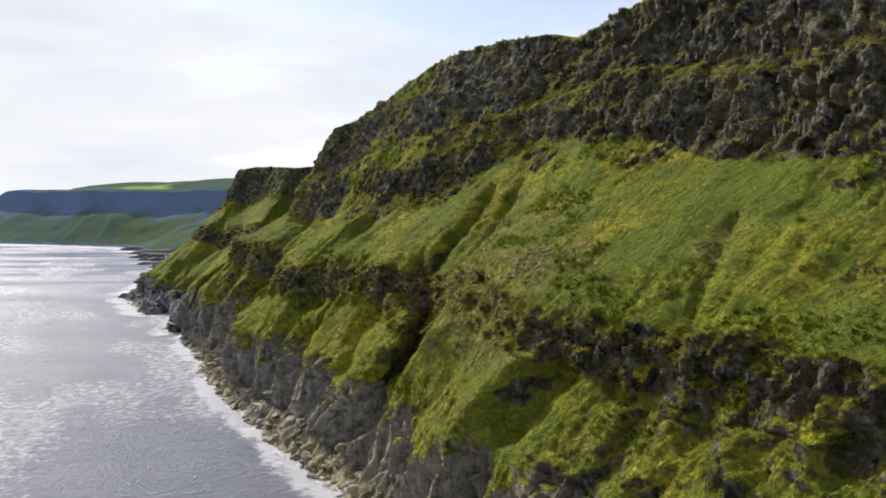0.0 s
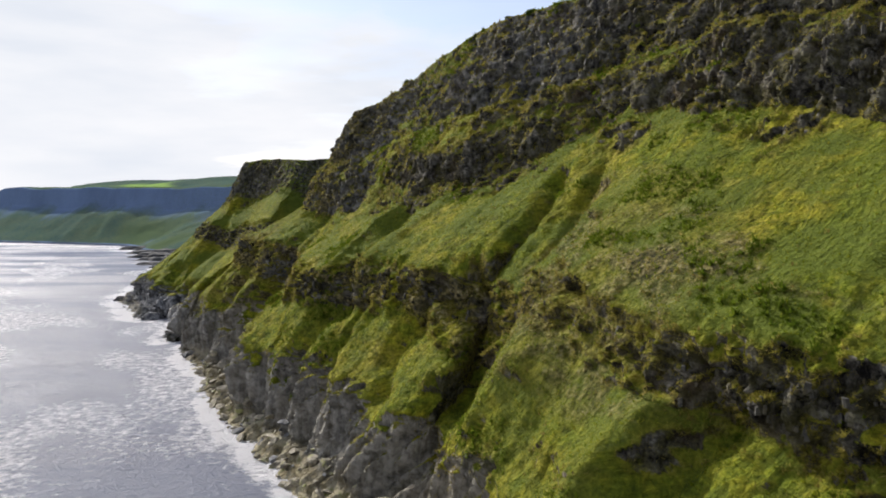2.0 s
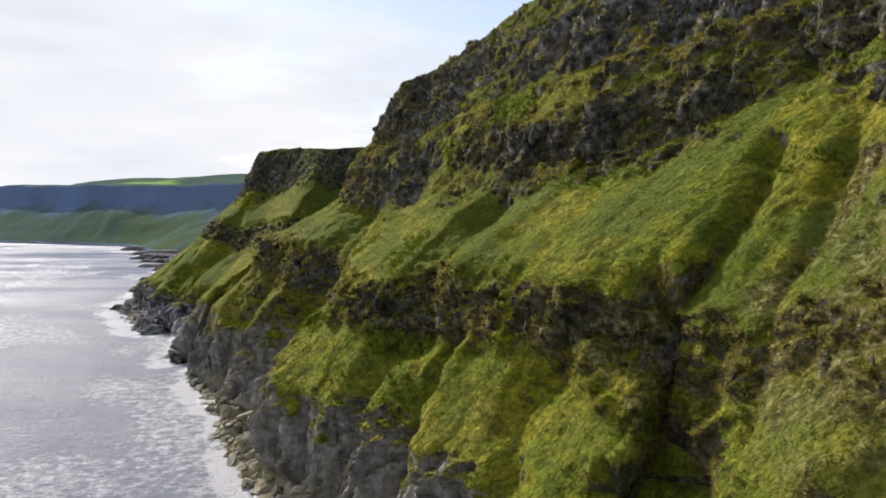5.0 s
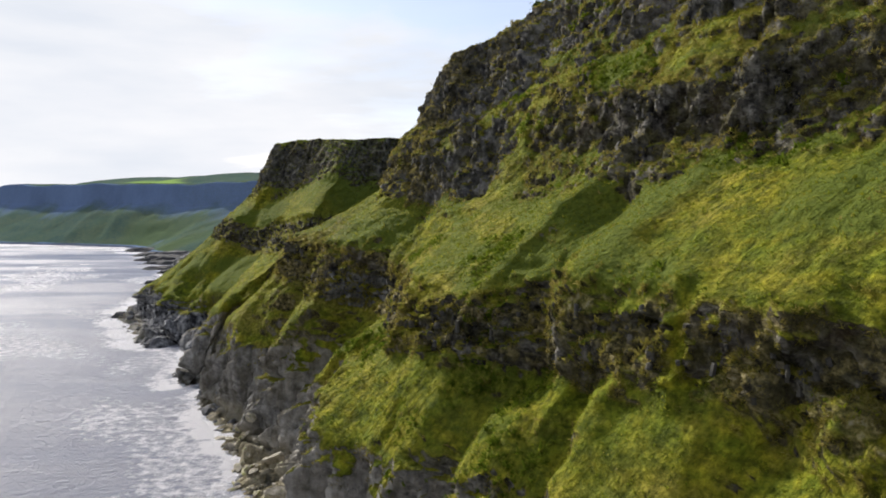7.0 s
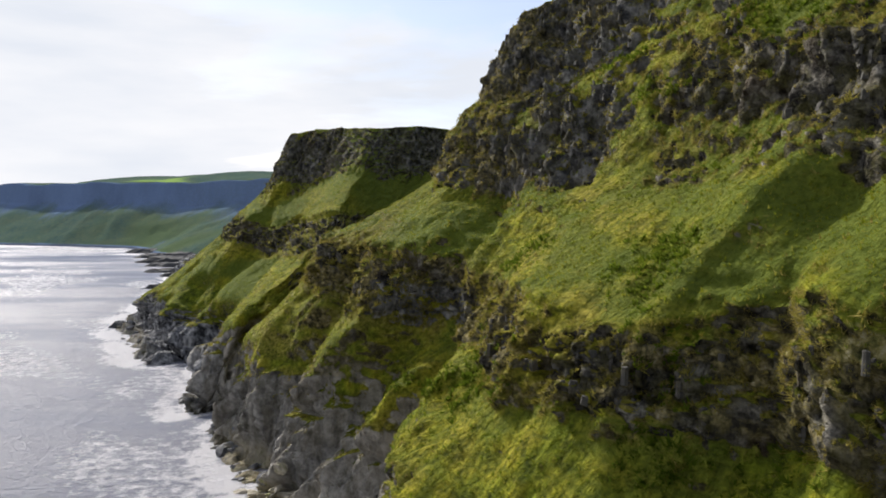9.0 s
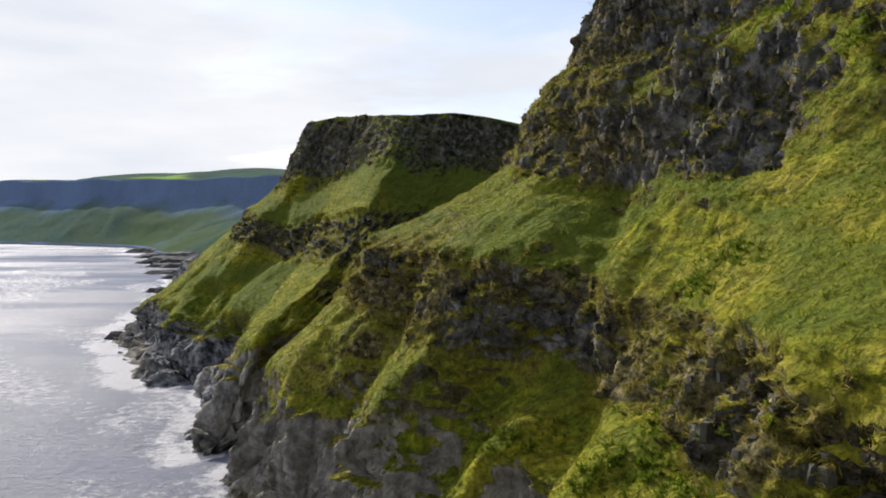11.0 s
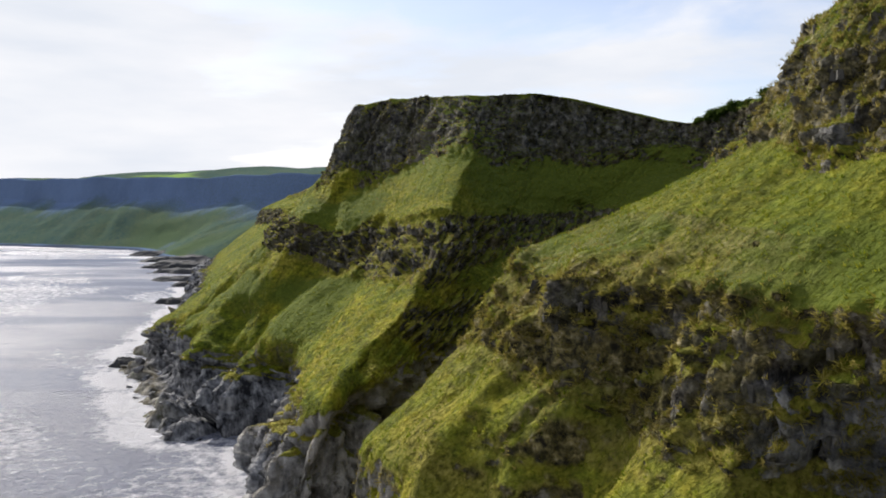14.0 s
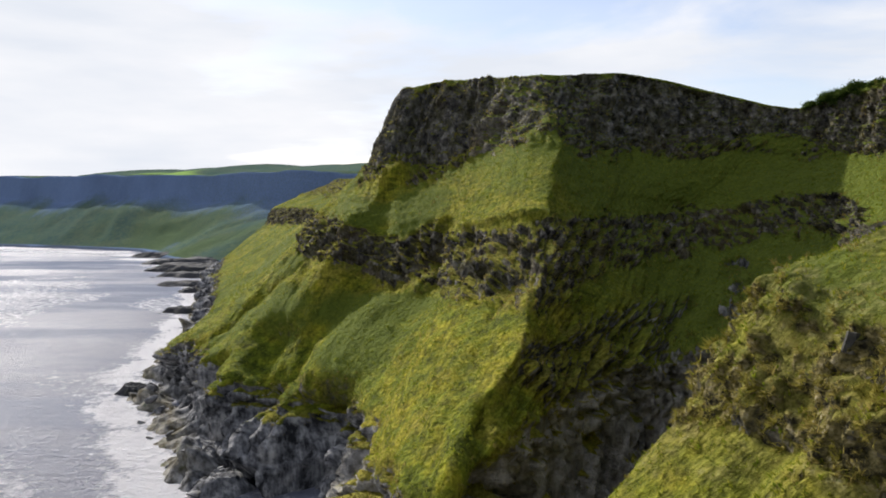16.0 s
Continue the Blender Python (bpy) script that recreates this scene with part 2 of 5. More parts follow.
def cliff_material(name, bump=1.0, stone=(0.35, 0.325, 0.275), much=0.0):
    m, nt, b = nodes_of(name)
    pos = nt.nodes.new("ShaderNodeNewGeometry").outputs["Position"]
    rock, rmid, rfine = rock_colour(nt, pos)
    # wisps that hang down the slope
    along = nt.nodes.new("ShaderNodeAttribute")
    along.attribute_name = "along"
    drop = nt.nodes.new("ShaderNodeSeparateXYZ")
    nt.links.new(pos, drop.inputs["Vector"])
    hang = nt.nodes.new("ShaderNodeCombineXYZ")
    nt.links.new(calc(nt, "MULTIPLY_ADD", drop.outputs["Z"], 0.35, calc(nt, "MULTIPLY", along.outputs["Fac"], 1.3)), hang.inputs["X"])
    nt.links.new(calc(nt, "MULTIPLY", drop.outputs["Z"], 0.42), hang.inputs["Y"])
    comb = tex(nt, hang.outputs["Vector"], 1.0, 5, 0.6).outputs["Fac"]
    grass, gfine = grass_colour(nt, pos, comb)
    mask = nt.nodes.new("ShaderNodeAttribute")
    mask.attribute_name = "rock"
    parched = nt.nodes.new("ShaderNodeAttribute")
    parched.attribute_name = "dry"
    straw = ramp(nt, [(0.35, (0.06, 0.055, 0.011)), (0.5, (0.185, 0.165, 0.028)), (0.68, (0.32, 0.275, 0.07))])
    nt.links.new(gfine, straw.inputs["Fac"])
    grass = mixed(nt, parched.outputs["Fac"], grass, straw.outputs["Color"])
    # fresh green grass; in the ravine it also carries painted shade
    moist = nt.nodes.new("ShaderNodeAttribute")
    moist.attribute_name = "fresh"
    grass = mixed(nt, moist.outputs["Fac"], grass, mixed(nt, gfine, (0.03, 0.05, 0.009), (0.162, 0.195, 0.025)))
    # earthy rubble overgrown with tussocks
    loose = nt.nodes.new("ShaderNodeAttribute")
    loose.attribute_name = "rubble"
    scree = ramp(nt, [(0.38, (0.02, 0.018, 0.012)), (0.45, (0.085, 0.074, 0.034)), (0.52, (0.18, 0.152, 0.058)), (0.59, (0.32, 0.265, 0.115)), (0.7, (0.44, 0.39, 0.26))])
    clods = tex(nt, pos, 1.5, 5, 0.64).outputs["Fac"]
    nt.links.new(clods, scree.inputs["Fac"])
    wet = nt.nodes.new("ShaderNodeAttribute")
    wet.attribute_name = "shore"
    low = nt.nodes.new("ShaderNodeSeparateXYZ")
    nt.links.new(pos, low.inputs["Vector"])
    wet_at = calc(nt, "LESS_THAN", low.outputs["Z"], 6.0)
    edge = ramp(nt, [(0.24 if much else 0.4, (0, 0, 0)), (0.78 if much else 0.6, (1, 1, 1))])
    lie = nt.nodes.new("ShaderNodeSeparateXYZ")
    nt.links.new(nt.nodes.new("ShaderNodeNewGeometry").outputs["Normal"], lie.inputs["Vector"])
    sod = calc(nt, "MULTIPLY", calc(nt, "MAXIMUM", calc(nt, "SUBTRACT", lie.outputs["Z"], 0.45), 0.0), 0.0 if much else 0.7)
    wob = calc(nt, "MULTIPLY_ADD", calc(nt, "SUBTRACT", tex(nt, pos, 0.9, 6, 0.7).outputs["Fac"], 0.5), 1.1, calc(nt, "SUBTRACT", mask.outputs["Fac"], calc(nt, "MULTIPLY", sod, calc(nt, "SUBTRACT", 1.0, wet_at))))
    nt.links.new(wob, edge.inputs["Fac"])
    algae = ramp(nt, [(0.35, (0.06, 0.055, 0.035)), (0.47, (0.24, 0.2, 0.11)), (0.56, (0.42, 0.37, 0.25)), (0.68, (0.18, 0.2, 0.03))])
    nt.links.new(tex(nt, pos, 0.5, 5, 0.7).outputs["Fac"], algae.inputs["Fac"])
    rock = mixed(nt, wet.outputs["Fac"], rock, algae.outputs["Color"])
    # far coast only: distance haze is painted blue into rock and grass
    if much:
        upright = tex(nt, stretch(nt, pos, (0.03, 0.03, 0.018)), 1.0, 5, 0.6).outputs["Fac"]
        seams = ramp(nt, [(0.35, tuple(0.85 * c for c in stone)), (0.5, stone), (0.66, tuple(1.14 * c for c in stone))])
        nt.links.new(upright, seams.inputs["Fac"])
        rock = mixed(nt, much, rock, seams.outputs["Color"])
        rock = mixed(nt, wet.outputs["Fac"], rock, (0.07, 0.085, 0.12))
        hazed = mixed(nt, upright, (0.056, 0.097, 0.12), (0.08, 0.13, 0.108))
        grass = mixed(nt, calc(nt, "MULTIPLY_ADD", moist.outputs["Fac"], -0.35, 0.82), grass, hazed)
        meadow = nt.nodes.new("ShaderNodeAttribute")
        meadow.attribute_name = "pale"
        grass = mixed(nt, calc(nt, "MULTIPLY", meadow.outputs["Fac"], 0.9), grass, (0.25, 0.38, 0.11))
    else:
        grey = nt.nodes.new("ShaderNodeAttribute")
        grey.attribute_name = "pale"
        drip = ramp(nt, [(0.32, (0.12, 0.12, 0.12)), (0.52, (1, 1, 1))])
        nt.links.new(tex(nt, stretch(nt, pos, (0.8, 0.8, 0.09)), 1.0, 6, 0.7).outputs["Fac"], drip.inputs["Fac"])
        rusty = mixed(nt, tex(nt, pos, 0.33, 5, 0.65).outputs["Fac"], (0.42, 0.375, 0.295), stone)
        share = calc(nt, "MULTIPLY", calc(nt, "MULTIPLY", drip.outputs["Color"], 1.25), calc(nt, "MULTIPLY_ADD", rmid, 1.5, -0.12))
        rock = mixed(nt, calc(nt, "MULTIPLY", grey.outputs["Fac"], share), rock, rusty)
        slate = nt.nodes.new("ShaderNodeAttribute")
        slate.attribute_name = "slate"
        worn = ramp(nt, [(0.41, (0.022, 0.023, 0.027)), (0.5, (0.165, 0.168, 0.178)), (0.6, (0.44, 0.435, 0.43))])
        nt.links.new(calc(nt, "ADD", calc(nt, "MULTIPLY", rmid, 0.45), calc(nt, "MULTIPLY", tex(nt, stretch(nt, pos, (0.7, 0.7, 0.1)), 1.0, 5, 0.62).outputs["Fac"], 0.55)), worn.inputs["Fac"])
        rock = mixed(nt, calc(nt, "MULTIPLY", slate.outputs["Fac"], 0.8), rock, worn.outputs["Color"])
    ground = mixed(nt, edge.outputs["Color"], grass, rock)
    nt.links.new(mixed(nt, loose.outputs["Fac"], ground, scree.outputs["Color"]), b.inputs["Base Color"])
    b.inputs["Roughness"].default_value = 0.9
    b.inputs["Specular IOR Level"].default_value = 0.0 if much else 0.08
    tussock = tex(nt, stretch(nt, pos, (1.15, 1.15, 0.9)), 1.0, 3, 0.55).outputs["Fac"]
    clumps = calc(nt, "MULTIPLY_ADD", tussock, 1.0, calc(nt, "MULTIPLY_ADD", comb, 0.9, calc(nt, "MULTIPLY", gfine, 0.8)))
    clumps = calc(nt, "MULTIPLY_ADD", calc(nt, "MULTIPLY", clods, loose.outputs["Fac"]), 2.2, clumps)
    height = mixed(nt, edge.outputs["Color"], clumps, calc(nt, "ADD", calc(nt, "MULTIPLY", rmid, 1.5), calc(nt, "MULTIPLY", rfine, 0.6)))
    bmp = add(nt, "ShaderNodeBump", Strength=1.0 * bump, Distance=0.55)
    nt.links.new(height, bmp.inputs["Height"])
    nt.links.new(bmp.outputs["Normal"], b.inputs["Normal"])
    return m


CLIFF = cliff_material("cliff_grass_and_basalt")
# the blue is haze put into the colour, not the rock's own tone
FAR_CLIFF = cliff_material("distant_hazed_cliff", 0.5, (0.14, 0.205, 0.345), 0.88)


def sea_material():
    m, nt, b = nodes_of("sea_water")
    pos = nt.nodes.new("ShaderNodeNewGeometry").outputs["Position"]
    b.inputs["Base Color"].default_value = (0.045, 0.072, 0.1, 1)
    b.inputs["Roughness"].default_value = 0.16
    b.inputs["IOR"].default_value = 1.33
    b.inputs["Specular IOR Level"].default_value = 0.6
    swell = tex(nt, stretch(nt, pos, (0.06, 0.11, 0.1)), 1.0, 4, 0.5).outputs["Fac"]
    chop = tex(nt, stretch(nt, pos, (0.6, 0.95, 0.5)), 1.0, 7, 0.68).outputs["Fac"]
    bmp = add(nt, "ShaderNodeBump", Strength=1.0, Distance=1.0)
    nt.links.new(calc(nt, "ADD", calc(nt, "MULTIPLY", swell, 2.4), calc(nt, "MULTIPLY", chop, 3.0)), bmp.inputs["Height"])
    nt.links.new(bmp.outputs["Normal"], b.inputs["Normal"])
    # foam mask: foam at the shores, plus painted sun glitter on open water
    foam = nt.nodes.new("ShaderNodeAttribute")
    foam.attribute_name = "foam"
    lace = tex(nt, pos, 0.55, 7, 0.72).outputs["Fac"]
    white = ramp(nt, [(0.52, (0, 0, 0)), (0.64, (1, 1, 1))])
    nt.links.new(calc(nt, "MULTIPLY_ADD", foam.outputs["Fac"], 0.38, calc(nt, "MULTIPLY", lace, 0.66)), white.inputs["Fac"])
    nt.links.new(mixed(nt, white.outputs["Color"], (0.222, 0.235, 0.305), (0.82, 0.81, 0.84)), b.inputs["Base Color"])
    streaks = tex(nt, stretch(nt, pos, (0.012, 0.05, 0.1)), 1.0, 4, 0.6).outputs["Fac"]
    gust = tex(nt, stretch(nt, pos, (0.22, 0.4, 0.3)), 1.0, 5, 0.7).outputs["Fac"]
    calm = calc(nt, "MULTIPLY_ADD", calc(nt, "ADD", calc(nt, "MULTIPLY", streaks, 0.4), calc(nt, "MULTIPLY", gust, 0.6)), 0.8, 0.12)
    nt.links.new(calc(nt, "MULTIPLY_ADD", white.outputs["Color"], 0.3, calm), b.inputs["Roughness"])
    # wind-ruffled lanes look dull
    ruffle = ramp(nt, [(0.43, (0, 0, 0)), (0.58, (1, 1, 1))])
    nt.links.new(tex(nt, stretch(nt, pos, (0.008, 0.045, 0.1), (0.7, 2.2, 0)), 1.0, 5, 0.62).outputs["Fac"], ruffle.inputs["Fac"])
    out_in_bay = nt.nodes.new("ShaderNodeSeparateXYZ")
    nt.links.new(pos, out_in_bay.inputs["Vector"])
    reach = add(nt, "ShaderNodeMapRange", **{"From Min": 250.0, "From Max": 520.0, "To Min": 0.2, "To Max": 0.9})
    nt.links.new(out_in_bay.outputs["Y"], reach.inputs["Value"])
    lanes = reach.outputs["Result"]
    dull = nt.nodes.new("ShaderNodeBsdfDiffuse")
    dull.inputs["Color"].default_value = (0.16, 0.185, 0.245, 1)
    both = nt.nodes.new("ShaderNodeMixShader")
    nt.links.new(calc(nt, "MULTIPLY", calc(nt, "MULTIPLY", ruffle.outputs["Color"], lanes), calc(nt, "SUBTRACT", 1.0, white.outputs["Color"])), both.inputs["Fac"])
    nt.links.new(b.outputs["BSDF"], both.inputs[1])
    nt.links.new(dull.outputs["BSDF"], both.inputs[2])
    nt.links.new(both.outputs["Shader"], nt.nodes["Material Output"].inputs["Surface"])
    return m


SEA = sea_material()

# ---------------------------------------------------------------- the coast's plan
# s runs along the shore, w inland from it, z up.
ORIGIN = np.array((43.0, 0.0))
ALONG = np.array((-0.4733, 0.8809))
INLAND = np.array((0.8809, 0.4733))


def place(s, w):
    return ORIGIN[0] + s * ALONG[0] + w * INLAND[0], ORIGIN[1] + s * ALONG[1] + w * INLAND[1]


# Break lines of the slope at thirty stations: (s, w, z).
SHORE = [
    (-60, 6, 0), (30, 4, 0), (60, 3, 0), (84, 3, 0), (100, 3, 0), (111, 2.8, 0),
    (118, 2.7, 0), (126, 2.3, 0), (142, 1.5, 0), (158, 1.2, 0), (170, 0.9, 0), (178, 0.8, 0),
    (190, 0.7, 0), (199, 0.8, 0), (210, 2.5, 0), (219, 3.2, 0), (230, 3.7, 0), (240, 4, 0),
    (247, 4.5, 0), (251, 8, 0), (254, 14, 0), (256, 20, 0), (258, 18, 0), (258, 9, 0),
    (257, 4, 0), (266, 3, 0), (288, 10, 0), (302, 1.2, 0), (330, 0.4, 0), (361, 0.6, 0),
    (390, 12, 0), (450, 26, 0), (560, 50, 0),
]
FOOT = [
    (-60, 9, 2.5), (30, 7, 2.5), (60, 5.5, 2.5), (84, 5.5, 2.5), (100, 5.5, 2.5), (112, 7, 2.8),
    (119, 7.5, 3), (126, 7, 3), (142, 6.5, 4), (158, 6, 3.5), (169, 4, 3), (178, 3.5, 3),
    (190, 5.5, 2.5), (199, 6.5, 2.5), (210, 6.5, 2), (219, 6.5, 1.5), (230, 6, 1), (240, 6, 1),
    (247, 6.5, 1), (251, 11, 1.5), (255, 18, 2), (261, 44, 7), (269, 39, 5), (264.5, 23, 2.5),
    (257.5, 6.5, 2), (266, 6.5, 2), (288, 13.5, 1.5), (305, 6.5, 2.5), (330, 5, 2.5), (358, 4, 2),
    (390, 15, 2), (450, 29, 2), (560, 53, 2),
]
SEA_CLIFF_TOP = [
    (-60, 14, 15), (30, 10, 15), (60, 8.5, 14), (84, 8.5, 15), (100, 7.5, 13), (112, 12, 14),
    (119, 13, 12.5), (124, 10, 13), (142, 9.5, 13), (156, 7.8, 13.5), (169, 6, 13), (178, 5.5, 13),
    (190, 10, 14), (200, 15, 14), (209, 17, 15), (220, 13, 15), (231, 12, 15), (240, 10, 14.5),
    (248, 11, 14), (251, 20, 11), (258, 34, 13), (266, 51, 18), (274, 44, 16.5), (268, 28, 16),
    (260, 12, 14.5), (270, 11.5, 12.5), (290, 18.5, 11), (309, 10.5, 10), (330, 8, 11.5), (354, 7.5, 8),
    (390, 20, 7), (450, 34, 8), (560, 58, 6),
]
BAND_FOOT = [
    (-60, 18, 24), (30, 15, 24), (60, 17.5, 22), (84, 16, 22), (101, 16, 24), (113, 18, 25),
    (121.5, 20, 18), (126, 16.6, 18.5), (142, 17.2, 22.5), (157, 14.4, 22), (170, 11.2, 21), (178, 11.4, 20),
    (187, 16.5, 21), (197, 21.5, 20), (208, 21.5, 20), (217, 17, 20.5), (228, 17, 22), (236, 17.5, 22),
    (245, 18.5, 22), (249, 32, 22), (260, 54, 24), (279, 76, 29), (288, 66, 26), (284, 46, 24.5),
    (276, 29.5, 23), (289, 27, 22), (304, 33.5, 22), (322, 23.5, 23.5), (342, 26, 25), (362, 35, 26),
    (390, 46, 24), (450, 58, 24), (560, 76, 20),
]
BAND_TOP = [
    (-60, 22, 30), (30, 18, 30), (60, 17, 29), (84, 16.5, 29), (101, 18, 30), (111, 22, 32),
    (121.5, 22, 28), (128, 19.3, 29), (144, 19.2, 29), (160, 18.4, 29), (170, 12.6, 26), (178, 13.8, 27),
    (187, 18.5, 28), (196, 21.3, 28), (206, 21, 28.5), (217, 19, 28.5), (228, 20, 29.5), (237, 20, 28.5),
    (243.5, 22.5, 29), (247.5, 37, 30), (258, 60, 31), (284, 83, 34), (299, 74, 32), (296, 57, 31.5),
    (289, 39.5, 31.3), (299, 36, 29.5), (311, 36.5, 29), (325, 28.5, 28.5), (344, 30, 30), (362, 38, 30),
    (390, 49, 29), (450, 62, 30), (560, 80, 28),
]
CRAG_FOOT = [
    (-60, 42, 45), (30, 38, 44), (60, 37, 44), (84, 39, 45), (100, 43, 49), (112, 43, 50),
    (120, 43, 50), (128, 43, 49), (143, 37, 43), (160, 32, 39), (172, 32, 38.5), (181, 32, 37.5),
    (192, 31, 36), (200, 29.5, 35), (208, 28.7, 35), (217, 28.8, 36), (226, 31, 37), (233, 36.5, 38),
    (239, 46, 38), (247, 62, 38), (266, 84, 39), (290, 97, 40), (301, 94, 43), (308, 71, 40.5),
    (304, 50.5, 42.5), (316, 47, 39.5), (327, 42.5, 38), (333, 37, 38), (351, 42, 39), (366, 50, 38),
    (392, 64, 36), (450, 76, 33), (560, 94, 34),
]
CRAG_TOP = [
    (-60, 56, 72), (30, 54, 72), (60, 54, 72), (84, 54, 72), (100, 55, 72), (113, 54, 72),
    (120, 54, 71), (130, 54, 69), (142, 54, 71.5), (158, 53, 72.5), (171, 52, 72.5), (182, 52, 71.5),
    (194, 50, 68.5), (206, 50, 65.5), (215, 47.5, 62.5), (219, 43, 60), (223, 43.5, 60), (228, 50, 59),
    (235, 60, 57), (247, 76, 55), (268, 92, 52), (293, 101, 50), (303, 98, 48), (312, 74, 52.8),
    (315, 59.5, 52.3), (324, 54.5, 52.8), (332, 49, 53), (338, 45, 52), (349, 49, 50.5), (363, 57, 44),
    (392, 74, 43), (450, 90, 39), (560, 110, 41),
]
LEDGE_WIDTH = [2, 2, 2, 2, 2, 2, 2, 2.5, 3, 3, 3, 3, 2.5, 2.5, 2.5, 2.5, 2, 1.5, 1, 1, 0.6, 0.5, 0.5, 0.5, 0.5, 0.5, 0.5, 0.5, 0.5, 0.5, 0.5, 0.5, 0.5]
TOE = [(s, w - 7, -3.5) for s, w, z in SHORE]


def ledge(out, rise):
    """A grassy shelf two fifths up the crag."""
    line = []
    for f, t, k in zip(CRAG_FOOT, CRAG_TOP, LEDGE_WIDTH):
        a, b, c = (p + 0.42 * (q - p) for p, q in zip(f, t))
        line.append((a, b + out * k, c + rise * k))
    return line


# the sheet goes on inland over the top
BRINK = [(s, w + 3, z + (0.8 if s < 290 else 0.1)) for s, w, z in CRAG_TOP]
PLATEAU = [(s, max(190, w + 60), z - (2 if s < 245 else 16)) for s, w, z in CRAG_TOP]
HINTERLAND = [(s, 1500, z - 20) for s, w, z in PLATEAU]
LINES = [TOE, SHORE, FOOT, SEA_CLIFF_TOP, BAND_FOOT, BAND_TOP, CRAG_FOOT, ledge(-0.5, -0.15), ledge(0.5, 0.4), CRAG_TOP, BRINK, PLATEAU, HINTERLAND]


def curve(points, per):
    """A soft curve through the points, with the given number of steps from each to the next."""
    p = np.array(points, float)
    p = np.vstack([2 * p[0] - p[1], p, 2 * p[-1] - p[-2]])
    out = []
    for i in range(1, len(p) - 2):
        t = (np.arange(per[i - 1]) / per[i - 1])[:, None]
        a, b, c, d = p[i - 1], p[i], p[i + 1], p[i + 2]
        m1, m2 = 0.4 * (c - a), 0.4 * (d - b)
        out.append((2 * t**3 - 3 * t**2 + 1) * b + (t**3 - 2 * t**2 + t) * m1 + (3 * t**2 - 2 * t**3) * c + (t**3 - t**2) * m2)
    out.append(p[-2][None])
    return np.vstack(out)


def grid_object(name, verts, rows, cols, material, attributes):
    """A sheet of rows x cols points as one mesh."""
    idx = np.arange(rows * cols).reshape(rows, cols)
    quads = np.stack([idx[:-1, :-1], idx[:-1, 1:], idx[1:, 1:], idx[1:, :-1]], -1).reshape(-1, 4)
    me = bpy.data.meshes.new(name)
    me.vertices.add(rows * cols)
    me.vertices.foreach_set("co", verts.reshape(-1).astype(np.float32))
    me.loops.add(quads.size)
    me.loops.foreach_set("vertex_index", quads.reshape(-1).astype(np.int32))
    me.polygons.add(len(quads))
    me.polygons.foreach_set("loop_start", np.arange(0, quads.size, 4, dtype=np.int32))
    me.update(calc_edges=True)
    me.validate()
    for key, values in attributes.items():
        at = me.attributes.new(key, "FLOAT", "POINT")
        at.data.foreach_set("value", values.reshape(-1).astype(np.float32))
    me.shade_smooth()
    me.materials.append(material)
    return new(name, me)


def normals_of(v):
    a = np.gradient(v, axis=0)
    b = np.gradient(v, axis=1)
    n = np.cross(a, b)
    return n / (np.linalg.norm(n, axis=-1, keepdims=True) + 1e-9)


def loft(lines, step, ups):
    """Points of the sheet over the break lines, in s, w, z; and the level (0 = lowest line) of each."""
    span = np.max([np.linalg.norm(np.diff(np.array(l, float), axis=0), axis=1) for l in lines], axis=0)
    per = [max(2, int(round(d / (step * (0.75 if 2 <= k < 5 else 0.62 if 11 <= k < 18 else 1.0 if k < 24 else 1.3))))) for k, d in enumerate(span)]
    curves = [curve(l, per) for l in lines]
    rows, levels = [], []
    for k, n in enumerate(ups):
        for j in range(n):
            rows.append(curves[k] * (1 - j / n) + curves[k + 1] * (j / n))
            levels.append(k + j / n)
    rows.append(curves[-1])
    levels.append(float(len(ups)))
    v = np.stack(rows, 1)
    station = np.concatenate([k + np.arange(n) / n for k, n in enumerate(per)] + [[len(per)]])
    return v, np.array(levels), station


FORMS, FACES = [], []


def form(width, height, *line):
    """A spur (height above 0) or a gully (below 0) along a line of (station, level)."""
    FORMS.append((width, height, line))


def face(width, share, *line):
    """Bare rock (share above 0) or turf (below 0) along a line of (station, level)."""
    FACES.append((width, share, line))


# the second head: its lit side, the gully beside it, the outer spurs
form(0.9, 1.3, (25.61, 5.13), (26.07, 4.81), (26.19, 4.31), (26.18, 3.91))
form(1.7, -1.6, (25.95, 4.72), (26.21, 4.2))
form(3.4, -2.6, (26.63, 5.67), (26.65, 5.05), (26.65, 3.87), (26.73, 3.6), (26.86, 3.38), (26.87, 3.13), (26.96, 2.92))
form(3.2, 1.9, (26.52, 5.94), (26.78, 5.49), (26.9, 5.08), (26.8, 4.58), (26.85, 4.1))
form(2.0, -1.7, (27.34, 4.45), (27.81, 3.57), (28.12, 3.14), (28.25, 3.0))
form(2.5, -2.8, (27.24, 3.35), (27.23, 3.1), (27.01, 2.9))
form(1.2, 1.1, (25.2, 5.0), (24.6, 5.03), (24.12, 5.0))
face(1.7, 0.9, (25.3, 4.7), (24.61, 4.75), (24.12, 4.72))
face(2.0, 0.8, (26.1, 4.9), (26.4, 4.5), (26.35, 4.0))
face(1.8, 0.9, (28.6, 4.7), (28.0, 4.9), (27.4, 4.95), (26.9, 4.8), (26.65, 4.75))
face(2.1, 0.7, (23.69, 4.6), (22.86, 4.45), (22.3, 4.35))
face(2.0, 0.9, (21.72, 3.8), (21.56, 3.2))
face(4.2, 0.9, (23.5, 2.6), (22.7, 2.7), (22.0, 2.7), (21.3, 2.7))
face(2.2, 0.7, (23.3, 3.15), (22.7, 3.25), (22.0, 3.2))
